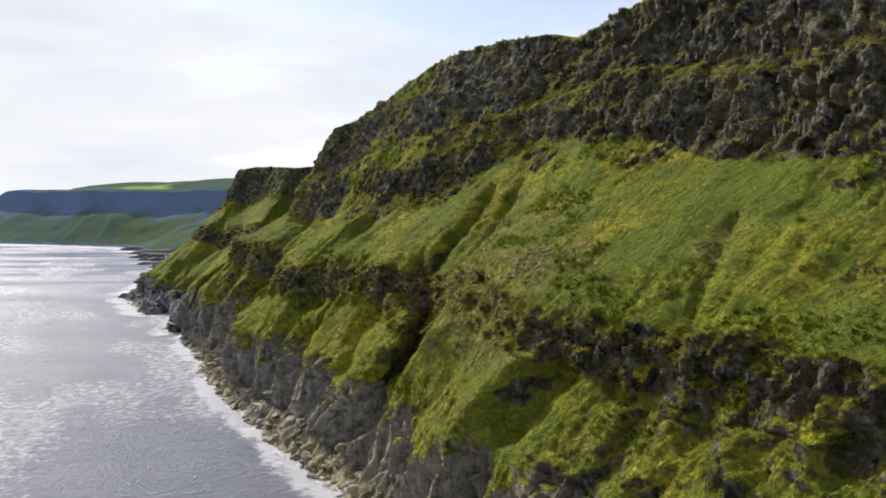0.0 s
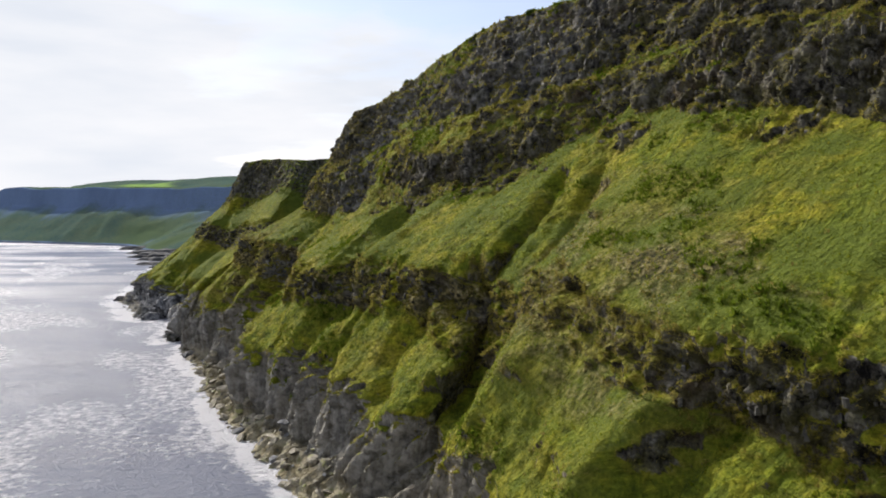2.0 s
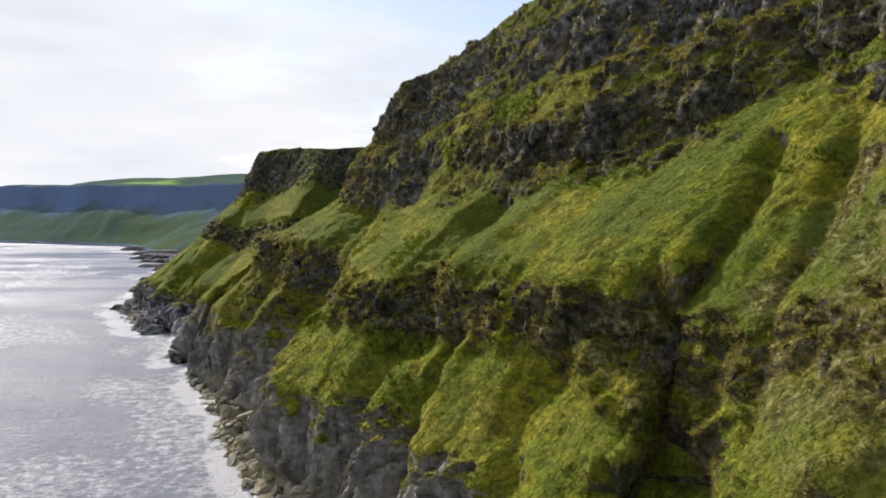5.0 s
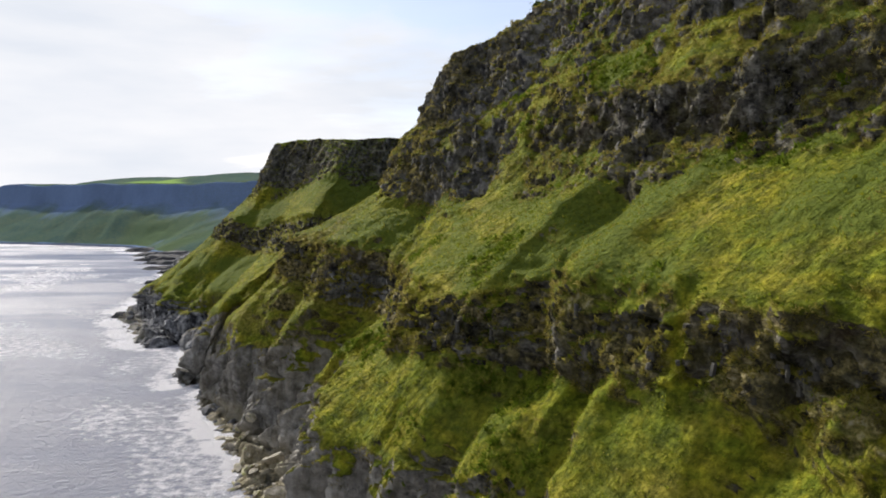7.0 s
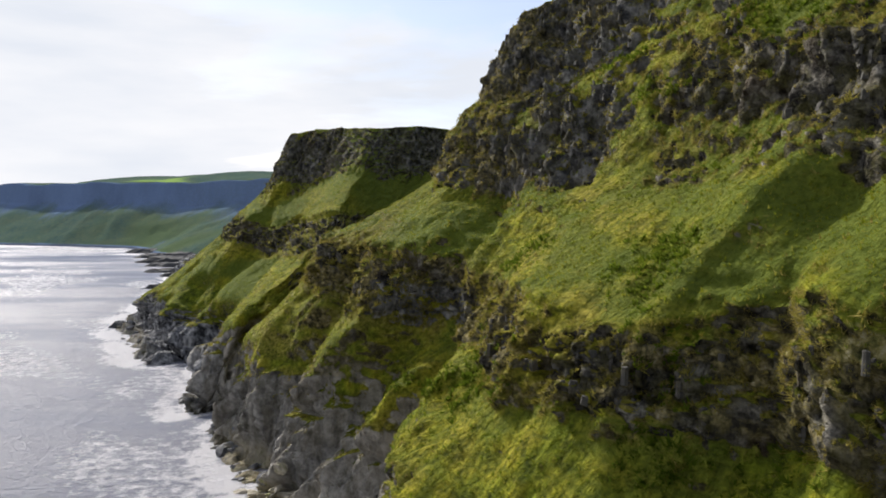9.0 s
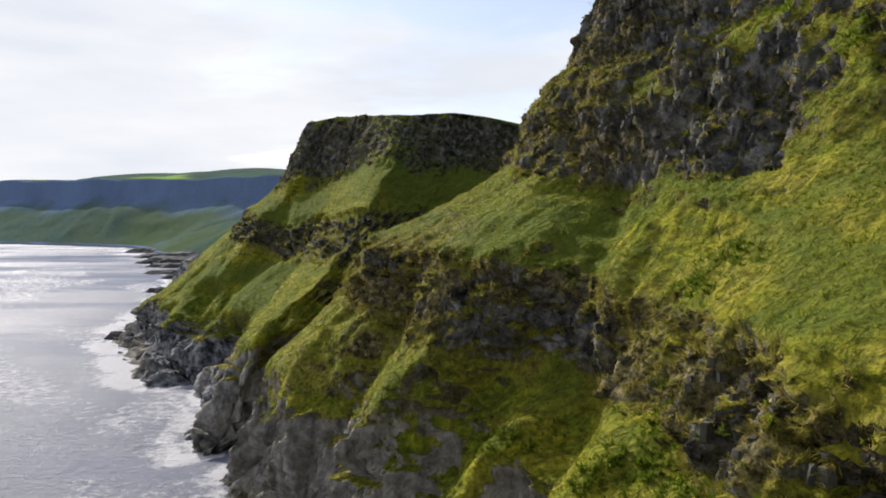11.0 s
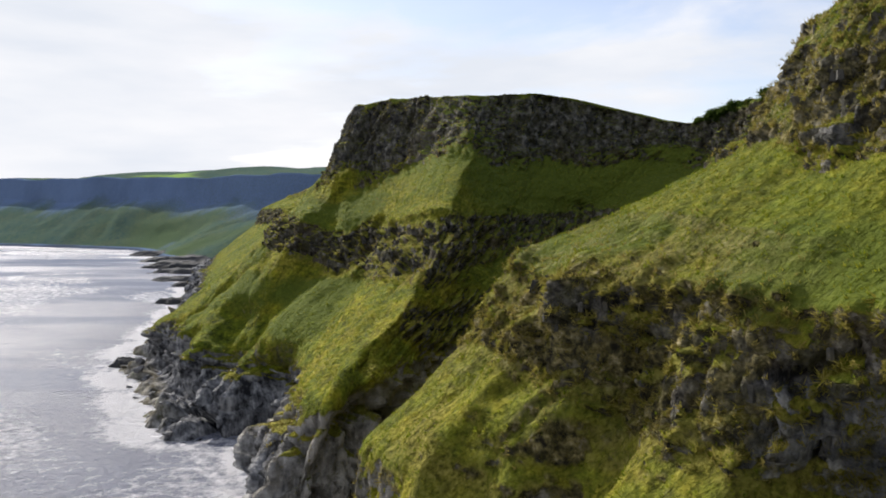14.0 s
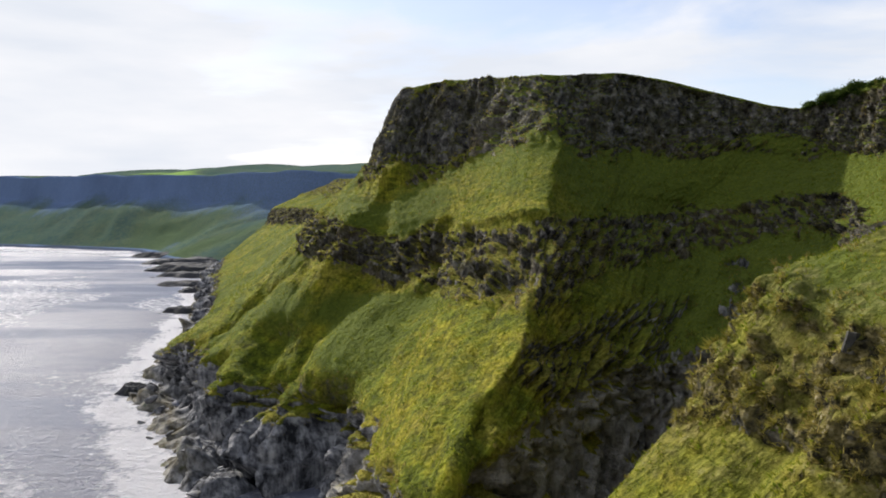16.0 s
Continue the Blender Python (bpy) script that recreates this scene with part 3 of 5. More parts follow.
face(1.8, 0.8, (23.6, 3.4), (22.8, 3.5), (22.0, 3.5))
# its rocky foot: knobs, the dark cleft, the cove behind
form(2.9, -6.5, (26.5, 2.95), (26.46, 2.4), (26.4, 1.4))
form(3.8, 2.4, (27.3, 2.55), (27.25, 2.0))
form(2.8, 2.6, (26.85, 2.35), (26.85, 1.6))
form(3.4, 2.2, (27.75, 2.7), (27.7, 2.1))
form(5.0, 2.2, (28.87, 2.7), (28.76, 2.0))
form(1.3, -2.8, (27.55, 2.95), (27.55, 2.4), (27.5, 1.7))
form(1.1, -2.2, (27.08, 2.5), (27.1, 2.0), (27.15, 1.5))
form(4.5, -6.0, (29.03, 2.6), (28.95, 1.6), (28.93, 0.6))
form(0.7, -2.6, (24.0, 3.3), (23.87, 2.74), (23.79, 2.42), (23.75, 2.1))
form(0.8, -1.6, (24.27, 2.75), (23.97, 2.45))
# the first head and the bay beside it
form(2.6, 2.0, (16.25, 4.73), (16.66, 4.3), (16.68, 3.82), (16.58, 3.63), (16.58, 3.15), (16.35, 2.77))
form(2.6, -2.0, (15.75, 4.2), (15.6, 3.7), (15.58, 3.32), (15.6, 2.9))
form(2.2, 1.2, (16.1, 4.6), (16.15, 4.2), (16.1, 3.8))
form(2.8, 2.0, (14.8, 3.77), (14.8, 3.17), (14.9, 2.75))
form(2.0, 1.6, (13.6, 3.24), (13.5, 2.95), (13.45, 2.7))
form(2.4, -2.0, (14.25, 3.6), (14.15, 2.9))
form(2.8, -1.0, (14.6, 4.25), (14.3, 4.25), (13.75, 4.28))
form(2.0, 0.6, (13.1, 4.9), (13.05, 4.5), (13.1, 4.0))
form(3.4, 2.2, (12.4, 4.0), (11.7, 3.5), (11.2, 3.1), (10.8, 2.7))
form(2.8, -2.6, (13.3, 3.8), (13.0, 3.2), (12.6, 2.7))
form(3.2, 1.3, (12.6, 5.75), (12.95, 5.29), (12.95, 4.95))
form(3.0, -2.4, (13.9, 6.0), (13.6, 5.5), (13.6, 5.05))
form(3.4, 1.0, (14.75, 5.9), (14.5, 5.5), (14.4, 5.15))
face(1.9, 0.6, (15.1, 4.58), (14.98, 4.55), (14.56, 4.5), (14.07, 4.5), (13.4, 4.4))
face(2.0, 0.9, (13.31, 4.2), (12.34, 4.25), (11.53, 4.35), (11.01, 4.45))
face(2.2, -0.8, (14.9, 3.7), (14.1, 3.75), (13.5, 3.7))
face(2.2, -0.9, (12.98, 4.85), (12.7, 4.85), (12.2, 4.9))
face(2.4, -0.8, (16.65, 3.7), (15.95, 3.4), (15.8, 3.0))
face(1.4, -0.6, (12.95, 4.1), (12.6, 4.45))
# clefts down the sea cliff
for cleft_line in (((12.4, 3.05), (12.7, 2.4), (12.9, 1.6)), ((14.3, 2.7), (13.8, 2.1), (13.7, 1.6)), ((11.6, 2.9), (11.7, 2.3), (11.9, 1.6)), ((13.3, 2.9), (13.25, 2.3), (13.3, 1.7)), ((15.2, 2.6), (15.3, 1.8)), ((10.2, 2.8), (10.3, 1.8)), ((9.3, 2.8), (9.35, 1.9)), ((8.5, 2.8), (8.5, 1.9))):
    form(1.0, -2.6, *cleft_line)
# the hollow slope and the spurs under the long band
form(3.4, -3.6, (9.25, 5.75), (9.11, 5.23), (9.01, 4.87), (9.09, 4.3))
form(4.2, 3.0, (9.41, 5.95), (9.47, 5.6), (9.02, 5.19), (8.87, 4.8))
form(2.8, 1.6, (8.43, 3.99), (8.51, 3.68), (8.51, 3.38), (8.29, 3.0))
form(1.8, -1.8, (9.14, 3.97), (9.31, 3.68), (9.36, 3.12))
form(1.8, -2.2, (8.66, 3.91), (8.60, 3.59), (8.54, 3.05))
form(3.6, 2.8, (5.89, 4.2), (6.80, 3.9), (6.80, 3.36), (6.34, 2.95))
form(2.0, -1.8, (7.64, 4.2), (7.74, 3.5), (7.59, 3.05))
face(2.0, 0.9, (11.25, 4.45), (9.82, 4.5), (9.48, 4.4), (8.94, 4.35), (8.63, 4.35), (8.39, 4.45))
face(2.4, 0.95, (8.11, 4.55), (7.83, 4.6), (7.33, 4.7), (6.78, 4.78))
form(1.6, 0.4, (7.97, 4.95), (7.47, 4.98), (6.64, 5.02))
form(1.5, -0.5, (8.32, 4.45), (7.77, 4.5), (7.17, 4.55))
face(1.5, -0.9, (7.95, 4.0), (7.5, 4.22), (7.1, 4.3))
face(1.5, -0.9, (11.0, 4.1), (10.4, 4.12), (9.9, 3.9), (9.4, 3.82), (8.9, 3.92), (8.55, 3.95))
face(1.2, -0.9, (8.95, 4.75), (8.6, 4.75))
form(0.8, 1.0, (8.16, 5.05), (8.12, 4.0))
# the crag's grassy shelf and the lower tier under it
face(1.3, -0.7, (10.45, 6.78), (9.31, 6.78), (8.34, 6.74), (7.6, 6.7))
form(2.4, 1.5, (9.98, 6.55), (9.18, 6.5), (8.44, 6.45))
face(2.0, 0.8, (10.25, 6.36), (9.4, 6.29), (8.85, 6.26), (8.48, 6.15))
face(1.8, 0.9, (6.9, 6.4), (6.0, 6.3), (5.4, 6.3), (5.15, 6.12))
face(2.0, 0.9, (13.25, 6.36), (12.5, 6.05), (12.1, 6.12))
face(2.0, 0.8, (12.4, 6.8), (11.9, 6.8))
face(1.6, -0.9, (11.62, 6.5), (11.6, 6.12))
# the chasm
form(1.5, -2.2, (7.03, 5.65), (6.79, 5.32), (6.64, 5.05))
form(3.3, -6.2, (7.09, 4.95), (6.64, 4.4), (6.48, 4.0), (6.54, 3.6), (6.71, 3.15), (6.66, 2.7))
form(3.8, 2.4, (4.51, 3.75), (4.65, 3.4), (4.80, 2.95))
# the nearest slopes
form(2.2, -3.0, (3.00, 4.02), (3.07, 3.68), (3.07, 3.2))
form(2.5, 2.2, (2.34, 3.98), (2.26, 3.5), (2.26, 3.1))
form(3.6, 2.2, (3.28, 3.85), (3.38, 3.3), (3.38, 3.0))
form(2.2, 2.0, (2.08, 3.95), (1.86, 3.6))
form(2.0, 2.0, (1.70, 4.0), (1.60, 3.7))
form(0.9, -0.9, (2.53, 5.64), (2.42, 5.25), (2.33, 5.02))
face(2.1, 0.9, (3.47, 4.2), (2.92, 4.46), (2.67, 4.42), (2.37, 4.5), (2.1, 4.6), (1.74, 4.57), (1.5, 4.54))


def sculpted(entries, p, station, level, sharp):
    """Sum of the given forms over the sheet p."""
    total = np.zeros(p.shape[:2])
    pace = np.arange(len(station))
    for width, amount, line in entries:
        at = np.interp([q for q, _ in line], station, pace)
        up = np.interp([h for _, h in line], level, np.arange(len(level)))
        knots = []
        for a, b in zip(at, up):
            i, j = min(int(a), len(station) - 2), min(int(b), len(level) - 2)
            f, g = a - i, b - j
            knots.append((p[i, j] * (1 - f) + p[i + 1, j] * f) * (1 - g) + (p[i, j + 1] * (1 - f) + p[i + 1, j + 1] * f) * g)
        reach = int(3.2 * width / 0.2) + 8
        lo, hi = max(int(min(at)) - reach, 0), int(max(at)) + reach
        block = p[lo:hi]
        near = np.full(block.shape[:2], 1e9)
        for a, b in zip(knots[:-1], knots[1:]):
            way = b - a
            t = np.clip(((block - a) @ way) / (way @ way), 0, 1)
            gap = block - a - t[..., None] * way
            near = np.minimum(near, (gap * gap).sum(-1))
        total[lo:hi] += amount * np.exp(-((np.sqrt(near) / width) ** sharp))
    return total


def build_cliff():
    ups = (8, 14, 42, 36, 34, 66, 40, 10, 50, 8, 22, 5)
    v, level, station = loft(LINES, 0.37, ups)
    # round the profile's corners
    for _ in range(4):
        v[:, 1:-1] = 0.25 * v[:, :-2] + 0.5 * v[:, 1:-1] + 0.25 * v[:, 2:]
    s, w, z = v[..., 0].copy(), v[..., 1].copy(), v[..., 2].copy()
    lv = np.broadcast_to(level, s.shape)
    # distance along the slope, for upright ribs
    mid = v[:, sum(ups[:4])]
    run = np.concatenate([[0], np.cumsum(np.linalg.norm(np.diff(mid[:, :2], axis=0), axis=1))])
    tang = np.broadcast_to(run[:, None], s.shape) + 3.6 * fbm(s / 16, w / 16, z / 11, 3, 5)
    x0, y0 = place(s, w)
    # how rocky each height of the slope is
    wob = 0.3 * fbm(s / 7, w / 7, z / 4, 4, 3)
    stops = (0, 1, 2, 2.7, 3.05, 3.92, 4.2, 4.7, 4.98, 5.8, 6.0, 6.8, 7.0, 7.9, 8.1, 8.95, 9.1, 9.3, 13)
    amount = (1, 1, 1, 0.95, 0.1, 0.1, 0.9, 0.85, 0.05, 0.05, 0.75, 0.65, 0.45, 0.45, 0.95, 0.95, 0.3, 0.0, 0.0)
    rock = np.interp(lv + 0.4 * fbm(s / 5, w / 5, z / 30, 3, 9) + 0.5 * (0.2 + vnoise(tang / 5.5, z / 20, w / 40, 10)) * smooth(lv, 1.9, 2.3) * (1 - smooth(lv, 3.1, 3.6)) * (1 - smooth(s, 250, 262)), stops, amount) + wob
    rock = rock + 0.7 * smooth(s, 280, 300) * (lv > 6.4) * (lv < 8.4)
    rock = rock + (0.3 * smooth(s, 256, 270) + 0.25 * smooth(s, 276, 290) * (lv > 4.25)) * (lv > 4.0) * (lv < 4.9)
    # earthy, half overgrown face beside the gully
    rock = rock - 0.42 * smooth(s, 88, 96) * (1 - smooth(s, 113, 118)) * (lv > 3.6) * (lv < 5.3)
    # bare patches on the long slope
    patch = smooth(fbm(s / 14 + 3, w / 7, z / 7, 4, 21), 0.25, 0.5) * (lv > 4.6) * (lv < 6) * (1 - smooth(s, 248, 256))
    heath = smooth(fbm(s / 9 + 1, w / 9, z / 2.2, 4, 23), -0.05, 0.25) * smooth(s, 66, 74) * (1 - smooth(s, 98, 106)) * smooth(z, 31, 33) * (1 - smooth(z, 36.5, 39)) * (lv > 4.7) * (lv < 6)
    rock = rock + 0.4 * patch + 0.2 * heath + 0.55 * smooth(s, 190, 206) * (1 - smooth(s, 236, 246)) * (lv > 6.05)
    # the first head's nose is half overgrown with straw
    nose = smooth(s, 212, 222) * (1 - smooth(s, 248, 258)) * (lv > 2.9) * (lv < 5.4)
    rock = rock - 0.27 * smooth(s, 218, 228) * (1 - smooth(s, 250, 262)) * (lv > 2.9) * (lv < 5.3)
    rock = rock - 0.25 * nose * (lv < 3.85)
    rock = rock + 0.4 * nose * smooth(fbm(x0 / 1.3, y0 / 1.3, z / 1.0, 3, 37, 0.6), 0.02, 0.25)
    # ledges of grass inside the crags, on the nearer cliffs above all
    ledge_in = smooth(fbm(s / 11, z / 3.6, w / 30, 3, 33), 0.02, 0.3) * (lv > 3.9) * (1 - 0.98 * smooth(s, 262, 276))
    mottle = smooth(fbm(x0 / 2.2, y0 / 2.2, z / 1.6, 4, 35, 0.6), -0.02, 0.3) * (lv > 3.9) * (1 - 0.92 * smooth(s, 262, 276))
    wall = (lv > 6) * (1 - smooth(s, 165, 190))
    rock = np.clip(rock + 0.12 * wall - 0.6 * (1 - 0.5 * wall) * ledge_in - (0.55 + 0.2 * (lv > 3.9) * (lv < 5.2)) * (1 - 0.65 * wall) * mottle  + 0.35 * smooth(88 - s, 0, 18) * (lv < 4.2) * (lv > 2.9) + 0.3 * smooth(125 - s, 0, 30) * (lv > 6), 0, 1)
    # a worn gully of bare soil, and a small hollow under an overhang
    hollow = (np.exp(-(((s - 105.8) / 2.4) ** 2) - ((z - 29.6) / 0.9) ** 2) + 0.5 * np.exp(-(((s - 110.6) / 1.5) ** 2) - ((z - 31.4) / 0.5) ** 2)) * (lv > 4) * (lv < 5.8)
    trickle = np.exp(-(((s - 144.5 - 0.15 * (z - 25) - 0.5 * fbm(z / 2.0, s / 9, w / 9, 2, 11)) / 0.8) ** 2)) * smooth(z, 17, 21) * (1 - smooth(z, 29.5, 32)) * (lv > 3.2)
    x, y = place(s, w)
    p = np.stack([x, y, z], -1)
    scar = sculpted([(1.5, 1.0, ((5.8, 5.55), (5.68, 5.25), (5.86, 5.08)))], p, station, level, 2.2)
    bare = sculpted(FACES, p + np.stack([fbm(x / 4, y / 4, z / 3, 3, 150 + k) for k in range(3)], -1) * 2, station, level, 3.0)
    rock = np.clip(np.clip(rock + bare * (1 - 0.6 * mottle - 0.25 * ledge_in), 0, 1.1) + 0.3 * scar + 0.9 * hollow - trickle, 0, 1)
    n = normals_of(p)
    if n[..., 2].mean() < 0:
        n = -n
    flat = np.stack([n[..., 0], n[..., 1], 0 * z], -1)
    flat /= np.linalg.norm(flat, axis=-1, keepdims=True) + 0.25
    land = smooth(z, -1.5, 1.0)
    # rounded lobes with creases between them, running down the slope
    amp = np.interp(lv, (0, 1.5, 2.2, 3.2, 3.9, 4.5, 5.2, 6, 6.5, 9, 9.6, 13), (0.3, 0.8, 3.4, 5.6, 4.0, 2.4, 1.5, 1.3, 2.4, 2.4, 0.6, 0.3))
    amp = amp * (1 - 0.5 * smooth(s, 180, 200) * smooth(lv, 4.8, 5.2) * (1 - smooth(lv, 5.9, 6.2)))
    amp = amp * (1 - 0.35 * smooth(s, 148, 156) * (1 - smooth(s, 186, 194)) * (lv > 2.8) * (lv < 4.6))
    amp = amp * (1 - 0.5 * smooth(s, 208, 225) * (1 - smooth(s, 300, 315)) + 0.35 * smooth(s, 300, 315) * (lv > 2.5) * (lv < 5.8))
    amp = amp * (1 - 0.75 * smooth(s, 322, 342))
    lobe = np.abs(vnoise(tang / 10.5, z / 60, w / 90, 41)) + 0.3 * np.abs(vnoise(tang / 4.2, z / 30, w / 50, 42))
    loose = 0.3 + 0.5 * smooth(92 - s, 0, 14)
    big = (lobe - 0.42) * amp * 1.1 * loose
    big += fbm(tang / 17, z / 40, w / 40, 2, 47) * (2.2 - 1.2 * smooth(s, 98, 106) * (1 - smooth(s, 136, 142))) * smooth(lv, 4.6, 5.4) * (1 - smooth(lv, 6, 6.6)) * loose
    gully = -smooth(fbm(tang / 10 + 9, z / 90, w / 90, 2, 44), 0.25, 0.55) * 1.6 * loose * smooth(lv, 2, 3) * (1 - smooth(lv, 8, 9))
    rib = (np.abs(vnoise(tang / 3.4, z / 15, w / 22, 49)) - 0.4) * 1.5 * smooth(lv, 2.6, 3.2) * (1 - smooth(lv, 6.2, 7))
    hump = (0.45 * rib + fbm(x / 6.5, y / 6.5, z / 4.5, 2, 48) * 0.6 + fbm(x / 2.8, y / 2.8, z / 2.2, 4, 45, 0.55) * 0.3 + (0.35 - np.abs(vnoise(x / 1.3, y / 1.3, z / 0.9, 46))) * 0.22) * (1 - rock) * (1 - 0.45 * smooth(s, 250, 258) * smooth(w, 28, 45))
    # columns and blocks of the basalt
    sea_rock = 1 - smooth(lv, 2.6, 3.2)
    tall = np.maximum(smooth(s, 285, 300) * (lv > 6), sea_rock)
    d1, d2, own = worley(tang / 1.7, w / 3.5 * (1 - 0.5 * tall), z / 4.2 * (1 - 0.7 * tall), 51)
    e1, e2, own2 = worley(tang / 0.9 + 7, w / 1.8, z / 1.5, 57)
    col = ((own - 0.5) * 2.0 - 0.8 * smooth(0.16 - (d2 - d1), 0, 0.16)) * (1 - 0.45 * smooth(s, 285, 300) * (lv > 6))
    blk = (1 - 0.5 * sea_rock) * (1 - 0.7 * smooth(s, 285, 300) * (lv > 6)) * (own2 - 0.5) * 1.1 - 0.4 * smooth(0.14 - (e2 - e1), 0, 0.14)
    crag = fbm(x / 4.0, y / 4.0, z / (6.0 + 12 * sea_rock), 4, 61) * 1.6
    crag += fbm(x / 7.0, y / 7.0, z / 9.0, 3, 63) * 2.0 * smooth(s, 280, 295) * (1 - smooth(lv, 2.4, 3.3)) * smooth(lv, 0.6, 1.6)
    flute = fbm(tang / 1.5, z / 11, w / 9, 3, 65, 0.6) * (1.7 + 1.2 * smooth(s, 216, 224) * (1 - smooth(s, 248, 256))) * sea_rock * smooth(lv, 1.6, 2.1)
    lean = tang + 0.32 * z
    flute += (np.abs(vnoise(lean / 3.2, z / 45, w / 40, 64)) - 0.42) * 4.2 * sea_rock * smooth(lv, 1.5, 2.1) * (1 - smooth(s, 246, 256))
    g1, g2, mass = worley(tang / 7.0, w / 6.5, z / 10, 67)
    mass = ((mass - 0.5) * 7.5 - 4.0 * smooth(0.16 - (g2 - g1), 0, 0.16)) * (0.5 * smooth(s, 194, 204) * (1 - 0.75 * smooth(s, 220, 228)) + 0.5 * smooth(s, 252, 262) + 0.38 * smooth(s, 252, 262)) * sea_rock * smooth(lv, 1.1, 1.8) * (1 - 0.55 * smooth(lv, 2.2, 2.9)) * (1 - 0.85 * smooth(s, 250, 260) * (1 - smooth(s, 276, 284)) * smooth(w, 20, 28))
    shaped = 1.3 * sculpted(FORMS, p + 0.45 * np.stack([fbm(x / 3, y / 3, z / 3, 2, 140 + k) for k in range(3)], -1) * 2, station, level, 1.5)
    push = shaped + big + gully + hump - 0.9 * scar - 2.6 * hollow + rock * ((col + blk) * (1 - 0.1 * sea_rock) * (1 - 0.45 * mottle) * (1 - 0.15 * nose) + crag + flute + mass)
    push += rock * (np.abs(vnoise(tang / 4.4, z / 26, w / 40, 76)) - 0.42) * 2.4 * smooth(lv, 5.9, 6.2) * (1 - smooth(lv, 8.9, 9.2))
    m1, m2, _ = worley(x / 1.4, y / 1.4, z / 2.0, 88)
    push += 0.9 * smooth(0.75 - m1, 0, 0.6) * smooth(mottle, 0.2, 0.7) * (smooth(lv, 3.9, 4.1) + 0.8 * nose * smooth(lv, 3.3, 3.6) * (lv < 3.95)) * (1 - smooth(lv, 5.0, 5.2)) * (s < 262)
    push -= 1.2 * np.exp(-(((s - 206) / 6) ** 2) - ((z - 20.5) / 1.7) ** 2) * (lv > 3.5) * (lv < 5)
    # clefts down the sea cliff, and the narrow back of the second head
    cleft = -smooth(0.15 - np.abs(vnoise(tang / 4.2, z / 25, w / 40, 68)), 0, 0.13) * 2.6 * sea_rock * smooth(lv, 1.4, 2.0)
    ridge = np.abs(station[:, None] - 24 + 0.3 * fbm(z / 7, s / 20, w / 20, 3, 74))
    push = push * (1 - 0.25 * np.exp(-((ridge / 0.2) ** 2)) * (lv > 2.5)) + cleft * rock
    push += (1.6 + 1.0 * fbm(z / 4, s / 9, w / 9, 3, 72)) * np.exp(-ridge / 0.13) * smooth(lv, 2.2, 3.2) * (1 - smooth(lv, 7, 8.2))
    push -= 1.5 * np.exp(-(((s - 120.0 - 0.25 * (z - 35)) / 0.9) ** 2)) * smooth(z, 18, 22) * (1 - smooth(z, 41, 45)) * (lv > 3.4)
    # narrow terraces that run level across the grass
    step = vnoise(tang / 9, (z + 1.2 * fbm(x / 5, y / 5, z / 9, 2, 69)) / 0.85, w / 30, 70)
    push += 0.22 * step * (1 - rock) * smooth(lv, 4.6, 5.2)
    push *= land * (1 - 0.85 * smooth(lv, 9.6, 10.4))
    out = n * 0.5 + flat * 0.5
    p = p + out * push[..., None]
    # sods creep over the edge above each face
    n2 = normals_of(p)
    n2 = n2 if n2[..., 2].mean() > 0 else -n2
    turf = smooth(n2[..., 2], 0.6, 0.86) * smooth(z, 5.5, 8.5)
    rock = np.clip(rock - 0.5 * turf * (1 - 0.5 * wall), 0, 1)
    rock = np.clip(rock + 0.6 * (1 - smooth(n2[..., 2], 0.12, 0.34)) * (1 - 0.7 * smooth(s, 250, 258) * (lv > 2.9)) - trickle, 0, 1)
    rock = np.maximum(rock, 1 - smooth(z + 2.0 * fbm(s / 5, w / 5, z / 5, 3, 71), 4.0, 7.0))
    shore = (1 - smooth(z + 0.8 * fbm(s / 3, w / 3, z / 2, 3, 73), 1.6, 3.8)) * np.maximum(smooth(s, 90, 120) * (1 - smooth(s, 225, 250)), 0.8 * smooth(s, 300, 312) * (1 - smooth(z, 1.4, 2.4)))
    pale = (0.7 + 0.3 * smooth(s, 120, 150)) * (1 - smooth(lv, 2.7, 3.2)) * smooth(lv, 1.7, 2.1) * (1 - 0.35 * smooth(s, 280, 292)) * (1 - 0.35 * smooth(s, 215, 225) * (1 - smooth(s, 246, 252)))
    fresh = (1 - trickle) * np.maximum(0, 0.4 * smooth(fbm(x / 9, y / 9, z / 6, 3, 77), 0.2, 0.6) * (1 - rock))
    # share of the darker green, patchy, set for each stretch of slope
    deep_green = (0.15 + 0.8 * smooth(fbm(x / 9, y / 9, z / 6, 3, 79), -0.15, 0.22)) * (1 - rock) * np.maximum(smooth(lv, 4.7, 5.1) * (1 - smooth(s, 240, 252)), smooth(s, 290, 303) * (lv > 2.9))
    deep_green = np.maximum(deep_green, (0.15 + 0.25 * (1 - smooth(s, 70, 88)) + 0.5 * smooth(fbm(x / 6, y / 6, z / 4, 3, 79), -0.1, 0.25)) * (1 - rock) * (1 - smooth(s, 108, 128)) * smooth(lv, 4.8, 5.1) * (lv < 6.4))
    deep_green = np.maximum(deep_green, 0.6 * (1 - rock) * smooth(s, 196, 210) * (1 - smooth(s, 246, 256)) * smooth(lv, 5.05, 5.3) * (lv < 6.3))
    deep_green = np.maximum(deep_green, (0.1 + 0.3 * (1 - smooth(s, 100, 118)) + 0.5 * smooth(fbm(x / 8, y / 8, z / 6, 3, 80), -0.2, 0.3)) * (1 - rock) * (lv > 2.9) * (lv < 4.1) * (1 - smooth(s, 212, 222)))
